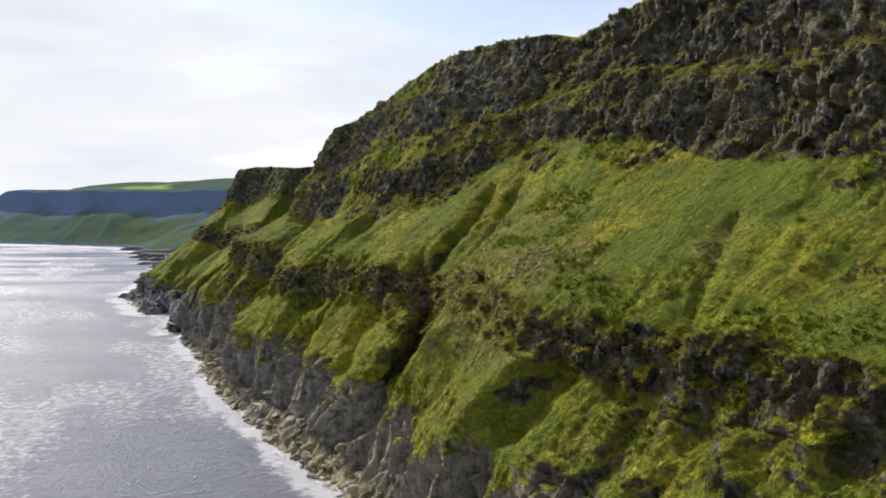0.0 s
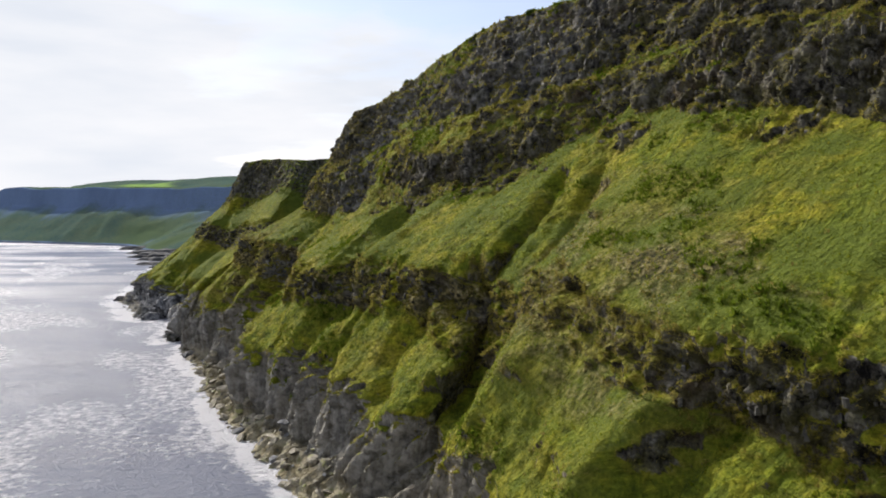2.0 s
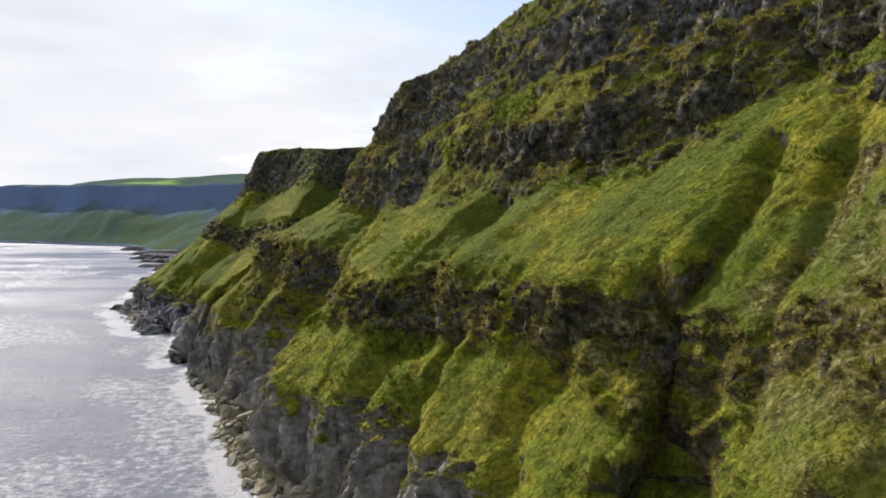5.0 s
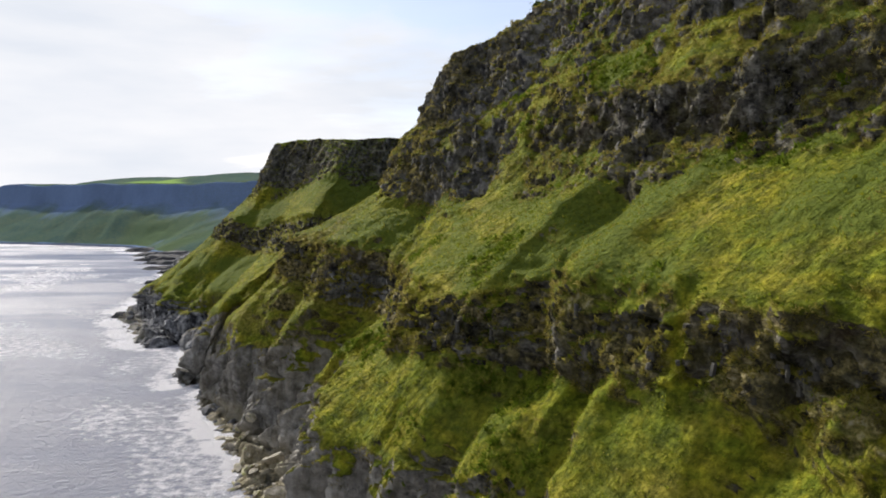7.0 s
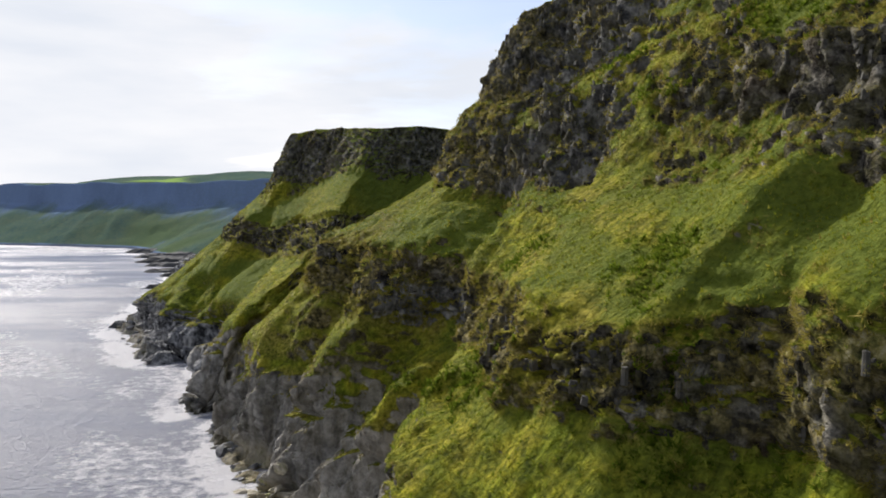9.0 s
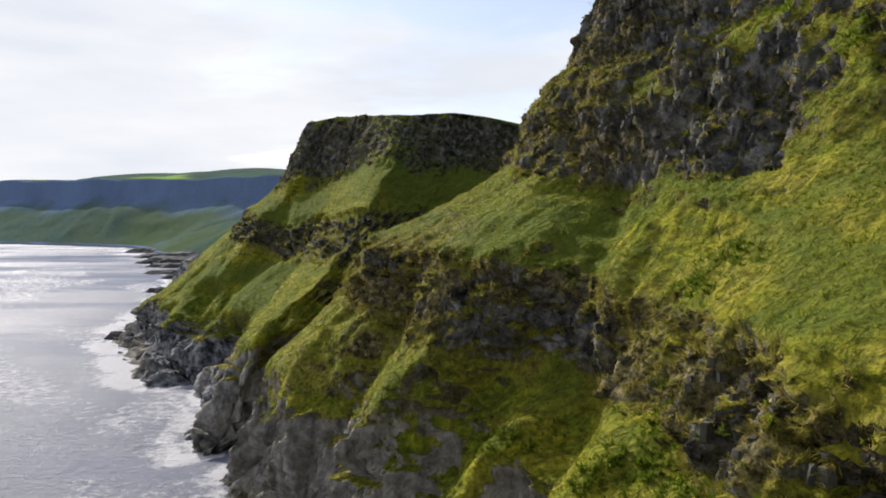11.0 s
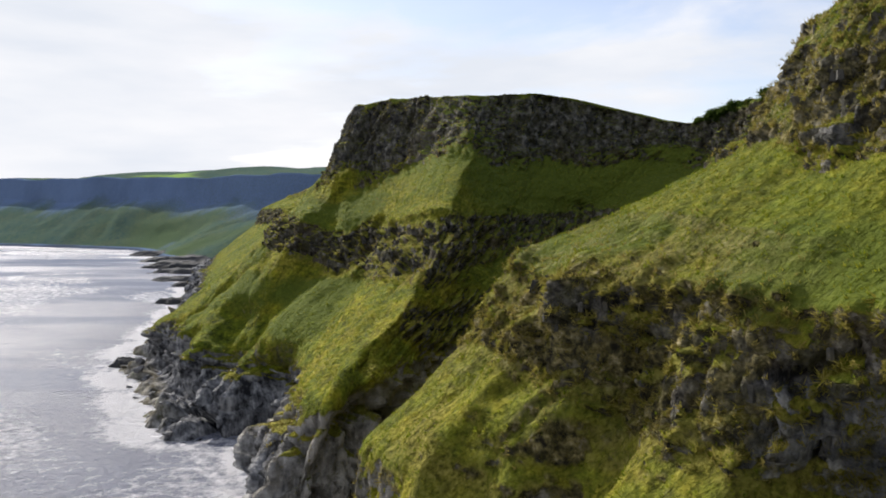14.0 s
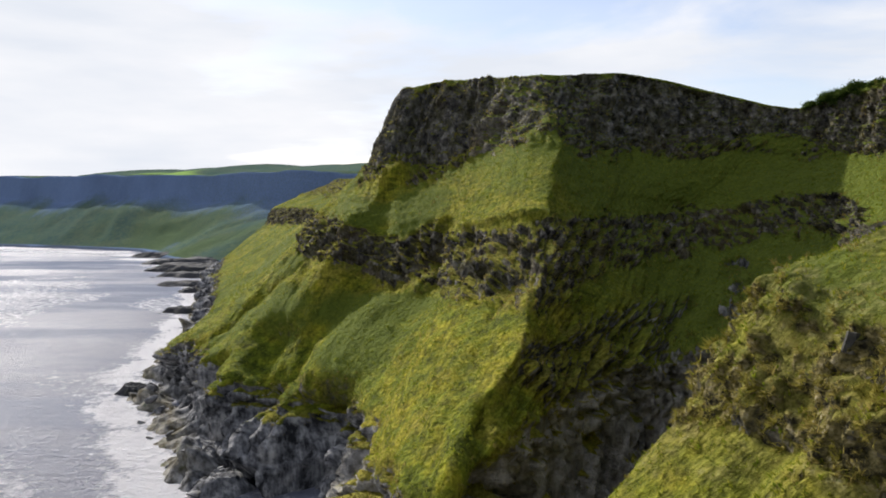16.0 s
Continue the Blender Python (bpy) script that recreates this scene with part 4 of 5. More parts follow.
    deep_green = np.maximum(deep_green, (0.35 + 0.45 * smooth(fbm(x / 5, y / 5, z / 4, 3, 82), -0.15, 0.2)) * (1 - rock) * smooth(s, 160, 170) * (1 - smooth(s, 184, 192)) * smooth(lv, 5.05, 5.25) * (lv < 6.6))
    fresh = np.maximum(fresh, deep_green)
    # ravine grass is greener, and its shade is deepened by darker colour
    ravine = smooth(s, 246, 262) * (1 - smooth(s, 316, 326)) * smooth(w, 30, 55)
    fresh = np.maximum(fresh, 0.95 * ravine)
    slate = (0.42 * smooth(s, 110, 140) + 0.1 * smooth(s, 192, 200) * (1 - 0.7 * smooth(s, 222, 232)) + 0.75 * smooth(s, 258, 268)) * (1 - 0.6 * smooth(w, 8, 14) * (1 - smooth(s, 282, 290))) * (1 - smooth(lv, 2.7, 3.2)) * (1 - 0.6 * shore)
    slate = np.maximum(slate, 0.15 * smooth(s, 285, 300) * (lv > 6))
    slate = np.maximum(slate, 0.85 * ravine * (lv < 3.9))
    slate = np.maximum(slate, 0.35 * smooth(s, 130, 150) * (1 - smooth(s, 232, 242)) * (lv > np.where(s < 190, 7.6, 6.0)))
    place_in = np.broadcast_to(station[:, None], s.shape)
    bay_wall = smooth(place_in, 13.05, 13.3) * (1 - smooth(place_in, 14.7, 15.0)) * smooth(lv, 3.9, 4.0) * (1 - smooth(lv, 4.5, 4.65))
    slate = np.maximum(slate, 0.8 * bay_wall)
    bay_side = smooth(place_in, 11.9, 12.3) * (1 - smooth(place_in, 13.05, 13.2))
    # grass dries out beside the rock and over the first head
    parch = smooth(fbm(x / 6, y / 6, z / 5, 4, 75, 0.6), 0.0, 0.45)
    fringe = np.clip(1 - np.abs(rock - 0.5) / 0.42, 0, 1)
    head = smooth(s, 185, 215) * (1 - smooth(s, 250, 262)) * (lv > 3) * (1 - 0.85 * smooth(lv, 5.0, 5.3))
    # the 0.1 term paints the second head's sunlit side yellower
    dry = np.clip(0.34 * parch * (1 - 0.6 * smooth(s, 262, 278)) + 0.6 * fringe + head * (0.12 + 0.4 * parch) + nose * (0.45 + 0.3 * parch) * (0.4 + 0.6 * smooth(lv, 3.7, 4.0)) + 0.1 * smooth(s, 255, 262) * (w < 48) * (1 - 0.8 * smooth(s, 292, 305)) + 0.5 * smooth(s, 88, 96) * (1 - smooth(s, 113, 118)) * (lv > 3.6) * (lv < 5.6) + 0.12 * (lv > 6) * parch + 0.4 * bay_side * smooth(lv, 4.3, 4.6) * (1 - smooth(lv, 5.0, 5.3)), 0, 0.9) * (lv < 9.4)
    ragged = smooth(fbm(x / 3.2, y / 3.2, z / 2.4, 4, 78, 0.6), -0.25, 0.2)
    earthy = smooth(s, 86, 94) * (1 - smooth(s, 114, 119)) * smooth(lv, 3.5, 3.8) * (1 - smooth(lv, 5.2, 5.45))
    stub = smooth(s, 200, 212) * (1 - smooth(s, 236, 246)) * smooth(lv, 5.95, 6.1) * (1 - smooth(lv, 9.0, 9.3))
    tier = smooth(lv, 4.05, 4.2) * (1 - smooth(lv, 4.85, 5.0)) * smooth(s, 118, 128) * (1 - smooth(s, 214, 222)) * (1 - bay_wall)
    hung = smooth(fbm(x / 1.9, y / 1.9, z / 1.6, 4, 86, 0.6), -0.1, 0.14)
    rubble = np.clip(0.75 * tier * hung + 0.55 * earthy * ragged + 0.6 * stub * ragged + 0.9 * nose * ragged * smooth(rock, 0.15, 0.4) + 0.35 * nose * ragged * smooth(lv, 3.4, 3.8) + 0.8 * heath + 0.9 * scar + 0.3 * ragged * fringe * (lv > 3.9) * (s < 262), 0, 0.9) * (1 - trickle)
    ob = grid_object("cliff", p, *s.shape, CLIFF, {"rock": rock, "shore": shore, "pale": pale, "dry": dry * (1 - trickle), "fresh": fresh, "slate": slate, "rubble": rubble, "along": tang})
    tagged(ob, "grassy basalt sea cliff with dark rock bands", "cliff", kind="structure")
    return ob, p, n2, rock, lv, s, rubble


cliff, cliff_p, cliff_n, cliff_rock, cliff_lv, cliff_s, cliff_rubble = build_cliff()
SHORE_ROWS = int((cliff_lv[0] < 2.15).sum())

# ---------------------------------------------------------------- the sea


# shore of the bay from the far point towards the near headland: x, y
FAR_SHORE = [(-900, 982), (-640, 832), (-480, 722), (-376, 672), (-262, 629), (-217, 568), (-170, 542), (-100, 532), (0, 532), (160, 532)]


def build_sea():
    # fine sheet beside the cliffs, widening to the horizon
    su = np.concatenate([np.linspace(-2600, -60, 14)[:-1], np.linspace(-60, 700, 381)[:-1], np.linspace(700, 1000, 51)[:-1], np.linspace(1000, 4200, 18)])
    wu = np.concatenate([np.linspace(-4200, -400, 18)[:-1], np.linspace(-400, -160, 41)[:-1], np.linspace(-160, -20, 57)[:-1], np.linspace(-20, 40, 76)[:-1], np.linspace(40, 100, 13)[:-1], np.linspace(100, 900, 12)])
    s, w = np.meshgrid(su, wu, indexing="ij")
    x, y = place(s, w)
    # where the rocks meet the water
    awash = np.abs(cliff_p[:, :SHORE_ROWS, 2]) < 0.5
    sides = cliff_p[:, :SHORE_ROWS][awash][:, :2] - ORIGIN
    reach = np.full(700, 60.0)
    np.minimum.at(reach, np.clip((sides @ ALONG).astype(int) + 60, 0, 699), sides @ INLAND)
    known = reach < 59
    edge = np.interp(s, np.arange(-60, 640)[known], reach[known])
    off = edge - w
    wide = smooth(s, 248, 262)
    line = np.exp(-np.abs(off - 0.5 - 1.5 * wide) / (4.2 + 1.0 * wide)) * (0.76 + 0.1 * wide + 0.7 * smooth(fbm(s / 9, w / 6, 0 * s, 3, 81), -0.35, 0.3))
    lace = np.exp(-np.clip(off, 0, 99) / 8.0) * (0.52 + 0.5 * fbm(s / 12, w / 5, 0 * s, 3, 82)) * (off > -2)
    near = np.maximum(line, lace)
    foam = np.clip(near, 0, 1) * (s > 0) * (s < 520)
    # surf along the far side of the bay
    beach = np.interp(x, [q[0] for q in FAR_SHORE], [q[1] for q in FAR_SHORE])
    gap = beach - y
    surf = smooth(gap, -14, 2) * (1 - smooth(gap, 10, 60)) * (0.7 + 0.6 * fbm(x / 60, y / 12, 0 * x, 3, 85)) * (s > 560)
    # patchy white on open water paints the sun's glitter into the foam mask
    glint_flecks = 0.64 * smooth(fbm(s / 45, w / 22, 0 * s, 3, 87), -0.4, 0.4) * (s < 560) * (w < 30)
    foam = np.clip(np.maximum(np.maximum(foam, surf), glint_flecks), 0, 1)
    z = 0.22 * fbm(s / 14, w / 8, 0 * s, 3, 83) * (np.abs(w) < 200)
    ob = grid_object("sea", np.stack([x, y, z], -1), *s.shape, SEA, {"foam": foam})
    return tagged(ob, "glittering grey-blue sea with pale foam at the rocks", "water", kind="structure")


build_sea()

# ---------------------------------------------------------------- the far coast across the bay


def build_far():
    back = [0.0, 8, 34, 67, 70.5, 190, 420]
    high = [-1.0, 2.0, 15, 30, 47, 49, 50]
    per = [14, 24, 40, 40, 40, 24, 20, 20, 20]
    line = curve(FAR_SHORE, per)
    t = np.gradient(line, axis=0)
    t /= np.linalg.norm(t, axis=1, keepdims=True)
    inward = np.stack([-t[:, 1], t[:, 0]], 1)
    inward *= np.sign(inward[:, 1:2] + 1e-6)
    for _ in range(400):
        inward[1:-1] = 0.25 * inward[:-2] + 0.5 * inward[1:-1] + 0.25 * inward[2:]
    inward /= np.linalg.norm(inward, axis=1, keepdims=True)
    lv = np.concatenate([np.linspace(0, 5, 76)[:-1], np.linspace(5, 6, 10)])
    d = np.interp(lv, range(7), back)
    h = np.interp(lv, range(7), high)
    run = np.concatenate([[0], np.cumsum(np.linalg.norm(np.diff(line, axis=0), axis=1))])
    q, L = np.meshgrid(run, lv, indexing="ij")
    spur = 1 + 0.2 * (1 - 0.75 * smooth(L, 1.8, 3)) * fbm(q / 70, L / 9, 0 * q, 3, 91) + 0.16 * (np.abs(vnoise(q / 34, L / 6, 0 * q, 92)) - 0.4) * (L > 0.5) * (1 - smooth(L, 2, 3))
    D = d[None] * spur
    even = line.copy()
    for _ in range(2500):
        even[1:-1] = 0.25 * even[:-2] + 0.5 * even[1:-1] + 0.25 * even[2:]
    up = smooth(L, 0.8, 3.0)[..., None]
    p2 = line[:, None, :] * (1 - up) + even[:, None, :] * up + inward[:, None, :] * D[..., None]
    z = h[None] + (fbm(q / 60, L / 2, 0 * q, 3, 93) * 4 + fbm(q / 9, L * 2, 0 * q, 3, 95) * 1.3) * smooth(L, 0.5, 2)
    # a broad green hill on the tableland
    z = z + 14 * smooth(q, 492, 520) * (1 - 0.25 * smooth(q, 700, 900)) * smooth(L, 4.7, 5.5) + 3.0 * fbm(q / 40, L / 3, 0 * q, 3, 96) * smooth(L, 4.8, 5.5)
    # the far point comes down to the sea
    z = z * smooth(p2[..., 0], -760, -520) * (0.72 + 0.28 * smooth(p2[..., 0], -478, -432))
    # fans of grass climb into the cliff
    fan = 1.0 * fbm(q / 34, L / 5, 0 * q, 4, 97, 0.6) + 0.35 * np.abs(vnoise(q / 11, L / 4, 0 * q, 99))
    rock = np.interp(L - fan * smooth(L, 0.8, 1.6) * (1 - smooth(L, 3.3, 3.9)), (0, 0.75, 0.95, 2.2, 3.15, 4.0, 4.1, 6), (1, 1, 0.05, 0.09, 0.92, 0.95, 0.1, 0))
    tide = 0.9 * (1 - smooth(L + 0.3 * fbm(q / 25, L, 0 * q, 3, 89), 0.6, 0.9))
    pasture = smooth(L, 4.7, 4.78) * (1 - smooth(L + 0.2 * fbm(q / 60, L, 0 * q, 2, 90), 4.98, 5.04)) * smooth(q, 510, 530) * (0.45 + 0.55 * smooth(q, 575, 585)) * (1 - smooth(q, 640, 655))
    field = smooth(fbm(q / 70, L * 2.5, 0 * q, 3, 98), 0.0, 0.12) * smooth(L, 4.15, 4.3) * (1 - smooth(L, 4.9, 5.1))
    field = np.maximum(field, (0.1 + 0.8 * smooth(p2[..., 0], -330, -235)) * smooth(fbm(q / 26, L / 3, 0 * q, 3, 94), -0.35, 0.3) * (L < 3) * (L > 0.9) * (1 - 0.6 * smooth(L, 1.6, 2.8)))
    rock = rock * (1 - 0.2 * smooth(p2[..., 0], -270, -225))
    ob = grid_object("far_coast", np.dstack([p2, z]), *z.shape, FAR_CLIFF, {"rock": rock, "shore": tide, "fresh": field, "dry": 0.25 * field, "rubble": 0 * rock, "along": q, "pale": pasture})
    return tagged(ob, "distant cliffs and green fields across the bay, tinted blue by painted haze", "coast", kind="structure")


build_far()

# ---------------------------------------------------------------- plants and stones


def leaf_material(name, stops, rough=0.85):
    m, nt, b = nodes_of(name)
    geo = nt.nodes.new("ShaderNodeNewGeometry")
    tone = ramp(nt, stops)
    patch = tex(nt, geo.outputs["Position"], 0.08, 3).outputs["Fac"]
    nt.links.new(calc(nt, "ADD", calc(nt, "MULTIPLY", geo.outputs["Random Per Island"], 0.5), calc(nt, "MULTIPLY", patch, 0.5)), tone.inputs["Fac"])
    nt.links.new(tone.outputs["Color"], b.inputs["Base Color"])
    b.inputs["Roughness"].default_value = rough
    b.inputs["Specular IOR Level"].default_value = 0.0
    # light comes through thin leaves
    thin = nt.nodes.new("ShaderNodeBsdfTranslucent")
    nt.links.new(tone.outputs["Color"], thin.inputs["Color"])
    both = nt.nodes.new("ShaderNodeMixShader")
    both.inputs["Fac"].default_value = 0.5
    nt.links.new(b.outputs["BSDF"], both.inputs[1])
    nt.links.new(thin.outputs["BSDF"], both.inputs[2])
    nt.links.new(both.outputs["Shader"], nt.nodes["Material Output"].inputs["Surface"])
    return m


TUFT = leaf_material("grass_blades", [(0.25, (0.08, 0.115, 0.011)), (0.45, (0.165, 0.205, 0.016)), (0.62, (0.235, 0.245, 0.022)), (0.8, (0.315, 0.28, 0.06))])
HERB = leaf_material("dark_herbs", [(0.25, (0.06, 0.095, 0.009)), (0.55, (0.1, 0.14, 0.012)), (0.8, (0.14, 0.17, 0.018))])
STRAW = leaf_material("dry_grass", [(0.2, (0.12, 0.1, 0.03)), (0.5, (0.21, 0.175, 0.045)), (0.8, (0.34, 0.275, 0.085))])
TUSSOCK = leaf_material("tussock_blades", [(0.2, (0.11, 0.105, 0.014)), (0.5, (0.225, 0.2, 0.035)), (0.8, (0.37, 0.31, 0.1))])
LEAF = leaf_material("shrub_leaves", [(0.2, (0.02, 0.045, 0.01)), (0.5, (0.05, 0.085, 0.018)), (0.8, (0.1, 0.13, 0.03))])


def stone_material(name, dark, mid, light, moss):
    """Stone whose tone differs from piece to piece, with lichen on it."""
    m, nt, b = nodes_of(name)
    pos = nt.nodes.new("ShaderNodeNewGeometry").outputs["Position"]
    info = nt.nodes.new("ShaderNodeObjectInfo")
    tone = ramp(nt, [(0.25, dark), (0.5, mid), (0.75, light)])
    grain = tex(nt, pos, 1.6, 6, 0.68)
    nt.links.new(calc(nt, "MULTIPLY_ADD", calc(nt, "SUBTRACT", info.outputs["Random"], 0.5), 0.25, grain.outputs["Fac"]), tone.inputs["Fac"])
    spot = ramp(nt, [(0.52, (0, 0, 0)), (0.66, (1, 1, 1))])
    nt.links.new(tex(nt, pos, 0.6, 5, 0.65).outputs["Fac"], spot.inputs["Fac"])
    nt.links.new(mixed(nt, calc(nt, "MULTIPLY", spot.outputs["Color"], 0.7), tone.outputs["Color"], moss), b.inputs["Base Color"])
    b.inputs["Roughness"].default_value = 0.85
    bmp = add(nt, "ShaderNodeBump", Strength=0.7, Distance=0.2)
    nt.links.new(grain.outputs["Fac"], bmp.inputs["Height"])
    nt.links.new(bmp.outputs["Normal"], b.inputs["Normal"])
    return m


BASALT = stone_material("basalt", (0.015, 0.014, 0.012), (0.06, 0.056, 0.045), (0.2, 0.182, 0.145), (0.1, 0.08, 0.03))
SHORE_STONE = stone_material("shore_stone", (0.05, 0.045, 0.04), (0.24, 0.21, 0.15), (0.5, 0.45, 0.36), (0.24, 0.25, 0.05))
GREY_STONE = stone_material("sea_worn_basalt", (0.03, 0.031, 0.035), (0.12, 0.12, 0.125), (0.27, 0.265, 0.26), (0.17, 0.15, 0.1))
REEF = stone_material("wet_reef_rock", (0.012, 0.013, 0.016), (0.03, 0.031, 0.036), (0.07, 0.07, 0.072), (0.035, 0.035, 0.02))
BARK = stone_material("bark", (0.03, 0.025, 0.02), (0.07, 0.055, 0.04), (0.13, 0.11, 0.09), (0.08, 0.08, 0.05))

rng = np.random.default_rng(4)


def mesh_from(name, verts, faces, material, flat=True):
    me = bpy.data.meshes.new(name)
    me.from_pydata([tuple(v) for v in verts], [], faces)
    me.materials.append(material)
    if not flat:
        me.shade_smooth()
    return me


def soup(name, corners, sides, material):
    """One mesh from an array of loose faces: (faces, sides, 3)."""
    n = len(corners)
    me = bpy.data.meshes.new(name)
    me.vertices.add(n * sides)
    me.vertices.foreach_set("co", corners.reshape(-1).astype(np.float32))
    me.loops.add(n * sides)
    me.loops.foreach_set("vertex_index", np.arange(n * sides, dtype=np.int32))
    me.polygons.add(n)
    me.polygons.foreach_set("loop_start", np.arange(0, n * sides, sides, dtype=np.int32))
    me.update(calc_edges=True)
    me.materials.append(material)
    return me


def spots(weight, count):
    """Random places on the cliff sheet, by weight: points and normals."""
    a = cliff_p[1:-1, 1:-1]
    area = np.linalg.norm(np.cross(np.gradient(cliff_p, axis=0), np.gradient(cliff_p, axis=1)), axis=-1)[1:-1, 1:-1]
    chance = (weight[1:-1, 1:-1] * area).reshape(-1)
    pick = rng.choice(chance.size, count, p=chance / chance.sum())
    base = a.reshape(-1, 3)[pick]
    n = cliff_n[1:-1, 1:-1].reshape(-1, 3)[pick]
    jitter = rng.normal(0, 0.18, (count, 3))
    jitter -= n * (jitter * n).sum(1, keepdims=True)
    return base + jitter, n, pick


def tufts(name, weight, count, blades, low, high, spread, material, label, category, thin=1.0):
    """Clumps of blades that stand out of the slope and lean down it."""
    base, n, _ = spots(weight, count)
    fall = n * np.array((1, 1, 0))
    up = 0.55 * n + 0.35 * fall + np.array((0, 0, 0.3))
    up /= np.linalg.norm(up, axis=1, keepdims=True)
    size = rng.uniform(low, high, count) * (0.6 + 0.8 * rng.random(count) ** 2)
    faces = []
    for _ in range(blades):
        lean = rng.normal(0, spread, (count, 3)) + n * 0.15
        tip = up + lean
        tip /= np.linalg.norm(tip, axis=1, keepdims=True)
        side = np.cross(tip, rng.normal(0, 1, (count, 3)))
        side /= np.linalg.norm(side, axis=1, keepdims=True) + 1e-6
        off = rng.normal(0, 0.22, (count, 3)) * size[:, None]
        off -= n * (off * n).sum(1, keepdims=True)
        root = base + off - n * 0.08
        width = thin * size[:, None] * rng.uniform(0.1, 0.24, (count, 1))
        faces.append(np.stack([root - side * width, root + side * width, root + tip * size[:, None]], 1))
    ob = new(name, soup(name, np.stack(faces, 1).reshape(-1, 3, 3), 3, material))
    return tagged(ob, label, category, kind="stuff")


near = np.interp(cliff_s, (40, 60, 230, 300, 370), (0.3, 1.0, 1.0, 0.7, 0.5)) * (cliff_lv < 9.6)
above = smooth(cliff_p[..., 2], 5, 8)
soft = np.clip(1 - 1.5 * cliff_rock, 0, 1)
half = np.clip(1 - np.abs(cliff_rock - 0.55) / 0.45, 0, 1) + 0.03 * (cliff_lv > 3.9) + 0.5 * cliff_rubble
herb_zone = smooth(fbm(cliff_p[..., 0] / 7, cliff_p[..., 1] / 7, cliff_p[..., 2] / 5, 3, 101), 0.2, 0.5)
tufts("grass", near * above * soft, 200000, 4, 0.14, 0.29, 0.38, TUFT, "long yellow-green grass tufts on the cliff slopes", "grass")
tufts("herbs", near * above * (soft + 0.5 * half) * herb_zone * (cliff_s < 208), 6000, 8, 0.28, 0.58, 0.65, HERB, "dark green leafy herbs among the cliff grass", "plants")
tufts("dry_grass", near * above * half, 80000, 6, 0.18, 0.4, 0.55, STRAW, "dry straw-coloured grass on the rocky ledges", "grass", 0.7)

bands = ((cliff_lv > 3.85) & (cliff_lv < 5.2)) * 1.0 + ((cliff_lv > 5.9) & (cliff_lv < 9.2)) * 0.45
shelf = np.clip(1 - np.abs(cliff_rock - 0.5) / 0.5, 0, 1) * (0.3 + smooth(fbm(cliff_p[..., 0] / 1.7, cliff_p[..., 1] / 1.7, cliff_p[..., 2] / 1.2, 3, 103), -0.1, 0.3))
tufts("tussock_grass", near * bands * shelf * (cliff_s < 262), 24000, 16, 0.26, 0.55, 0.75, TUSSOCK, "olive and straw-coloured tussocks hanging on the rock bands", "grass", 0.36)


def prism(sides, radius, height, seed):
    """A basalt column: uneven sides, slightly tapered, with a broken top."""
    r = random.Random(seed)
    verts, faces = [], []
    turn = [2 * math.pi * (k + r.uniform(-0.25, 0.25)) / sides for k in range(sides)]
    reach = [radius * r.uniform(0.75, 1.15) for _ in range(sides)]
    tilt = r.uniform(-0.35, 0.35), r.uniform(-0.35, 0.35)
    for z, taper in ((-0.5, 1.05), (0.5, 0.9)):
        for a, q in zip(turn, reach):
            x, y = q * taper * math.cos(a), q * taper * math.sin(a)
            verts.append((x, y, z * height + (tilt[0] * x + tilt[1] * y if z > 0 else 0)))
    cap = len(verts)
    verts.append((0, 0, height * 0.5 + r.uniform(0.0, 0.15)))
    for k in range(sides):
        j = (k + 1) % sides
        faces += [(k, j, sides + j, sides + k), (sides + k, sides + j, cap)]
    return verts, faces


COLUMNS = [prism(4 + k % 3, 0.2 + 0.04 * (k % 5), 0.6 + 0.2 * (k % 6), k) for k in range(10)]


def build_columns():
    steep = 1 - smooth(cliff_n[..., 2], 0.35, 0.6)
    fade = (1 - 0.35 * smooth(cliff_s, 203, 215) * (cliff_s < 262)) * (1 - 0.4 * (cliff_s > 194) * (cliff_s < 216) * (cliff_lv < 5))
    tier = ((cliff_lv > 4.15) & (cliff_lv < 4.85)) * 0.7 + ((cliff_lv > 6.1) & (cliff_lv < 6.9)) * 0.8 + ((cliff_lv > 8.05) & (cliff_lv < 8.75)) * 0.8
    where = near * fade * steep * tier * smooth(cliff_rock, 0.75, 0.95) * (cliff_p[..., 2] > 3)
    base, n, pick = spots(where, 13000)
    along = cliff_s[1:-1, 1:-1].reshape(-1)[pick]
    order = np.argsort(~((along > 150) & (along < 235)), kind="stable")
    meshes = [mesh_from("basalt_column", v, f, BASALT) for v, f in COLUMNS]
    rest_v, rest_f = [], []
    for k, i in enumerate(order):
        which = int(rng.integers(len(COLUMNS)))
        m = Matrix.Translation(base[i] - n[i] * 0.36) @ Euler((rng.normal(0, 0.12), rng.normal(0, 0.12), rng.uniform(0, 6.28))).to_matrix().to_4x4()
        m = m @ Matrix.Diagonal((*rng.uniform(0.55, 1.0, 2), rng.uniform(0.3, 0.75), 1))
        if k < 300:
            ob = new("basalt_column", meshes[which])
            ob.parent = cliff
            ob.matrix_basis = m
        else:
            v, f = COLUMNS[which]
            at = len(rest_v)
            rest_v += [m @ Vector(q) for q in v]
            rest_f += [tuple(at + j for j in face) for face in f]
    ob = new("basalt_columns", mesh_from("basalt_columns", rest_v, rest_f, BASALT))
    ob.parent = cliff
    tagged(ob, "broken dark basalt columns of the rock bands", kind="stuff")


build_columns()


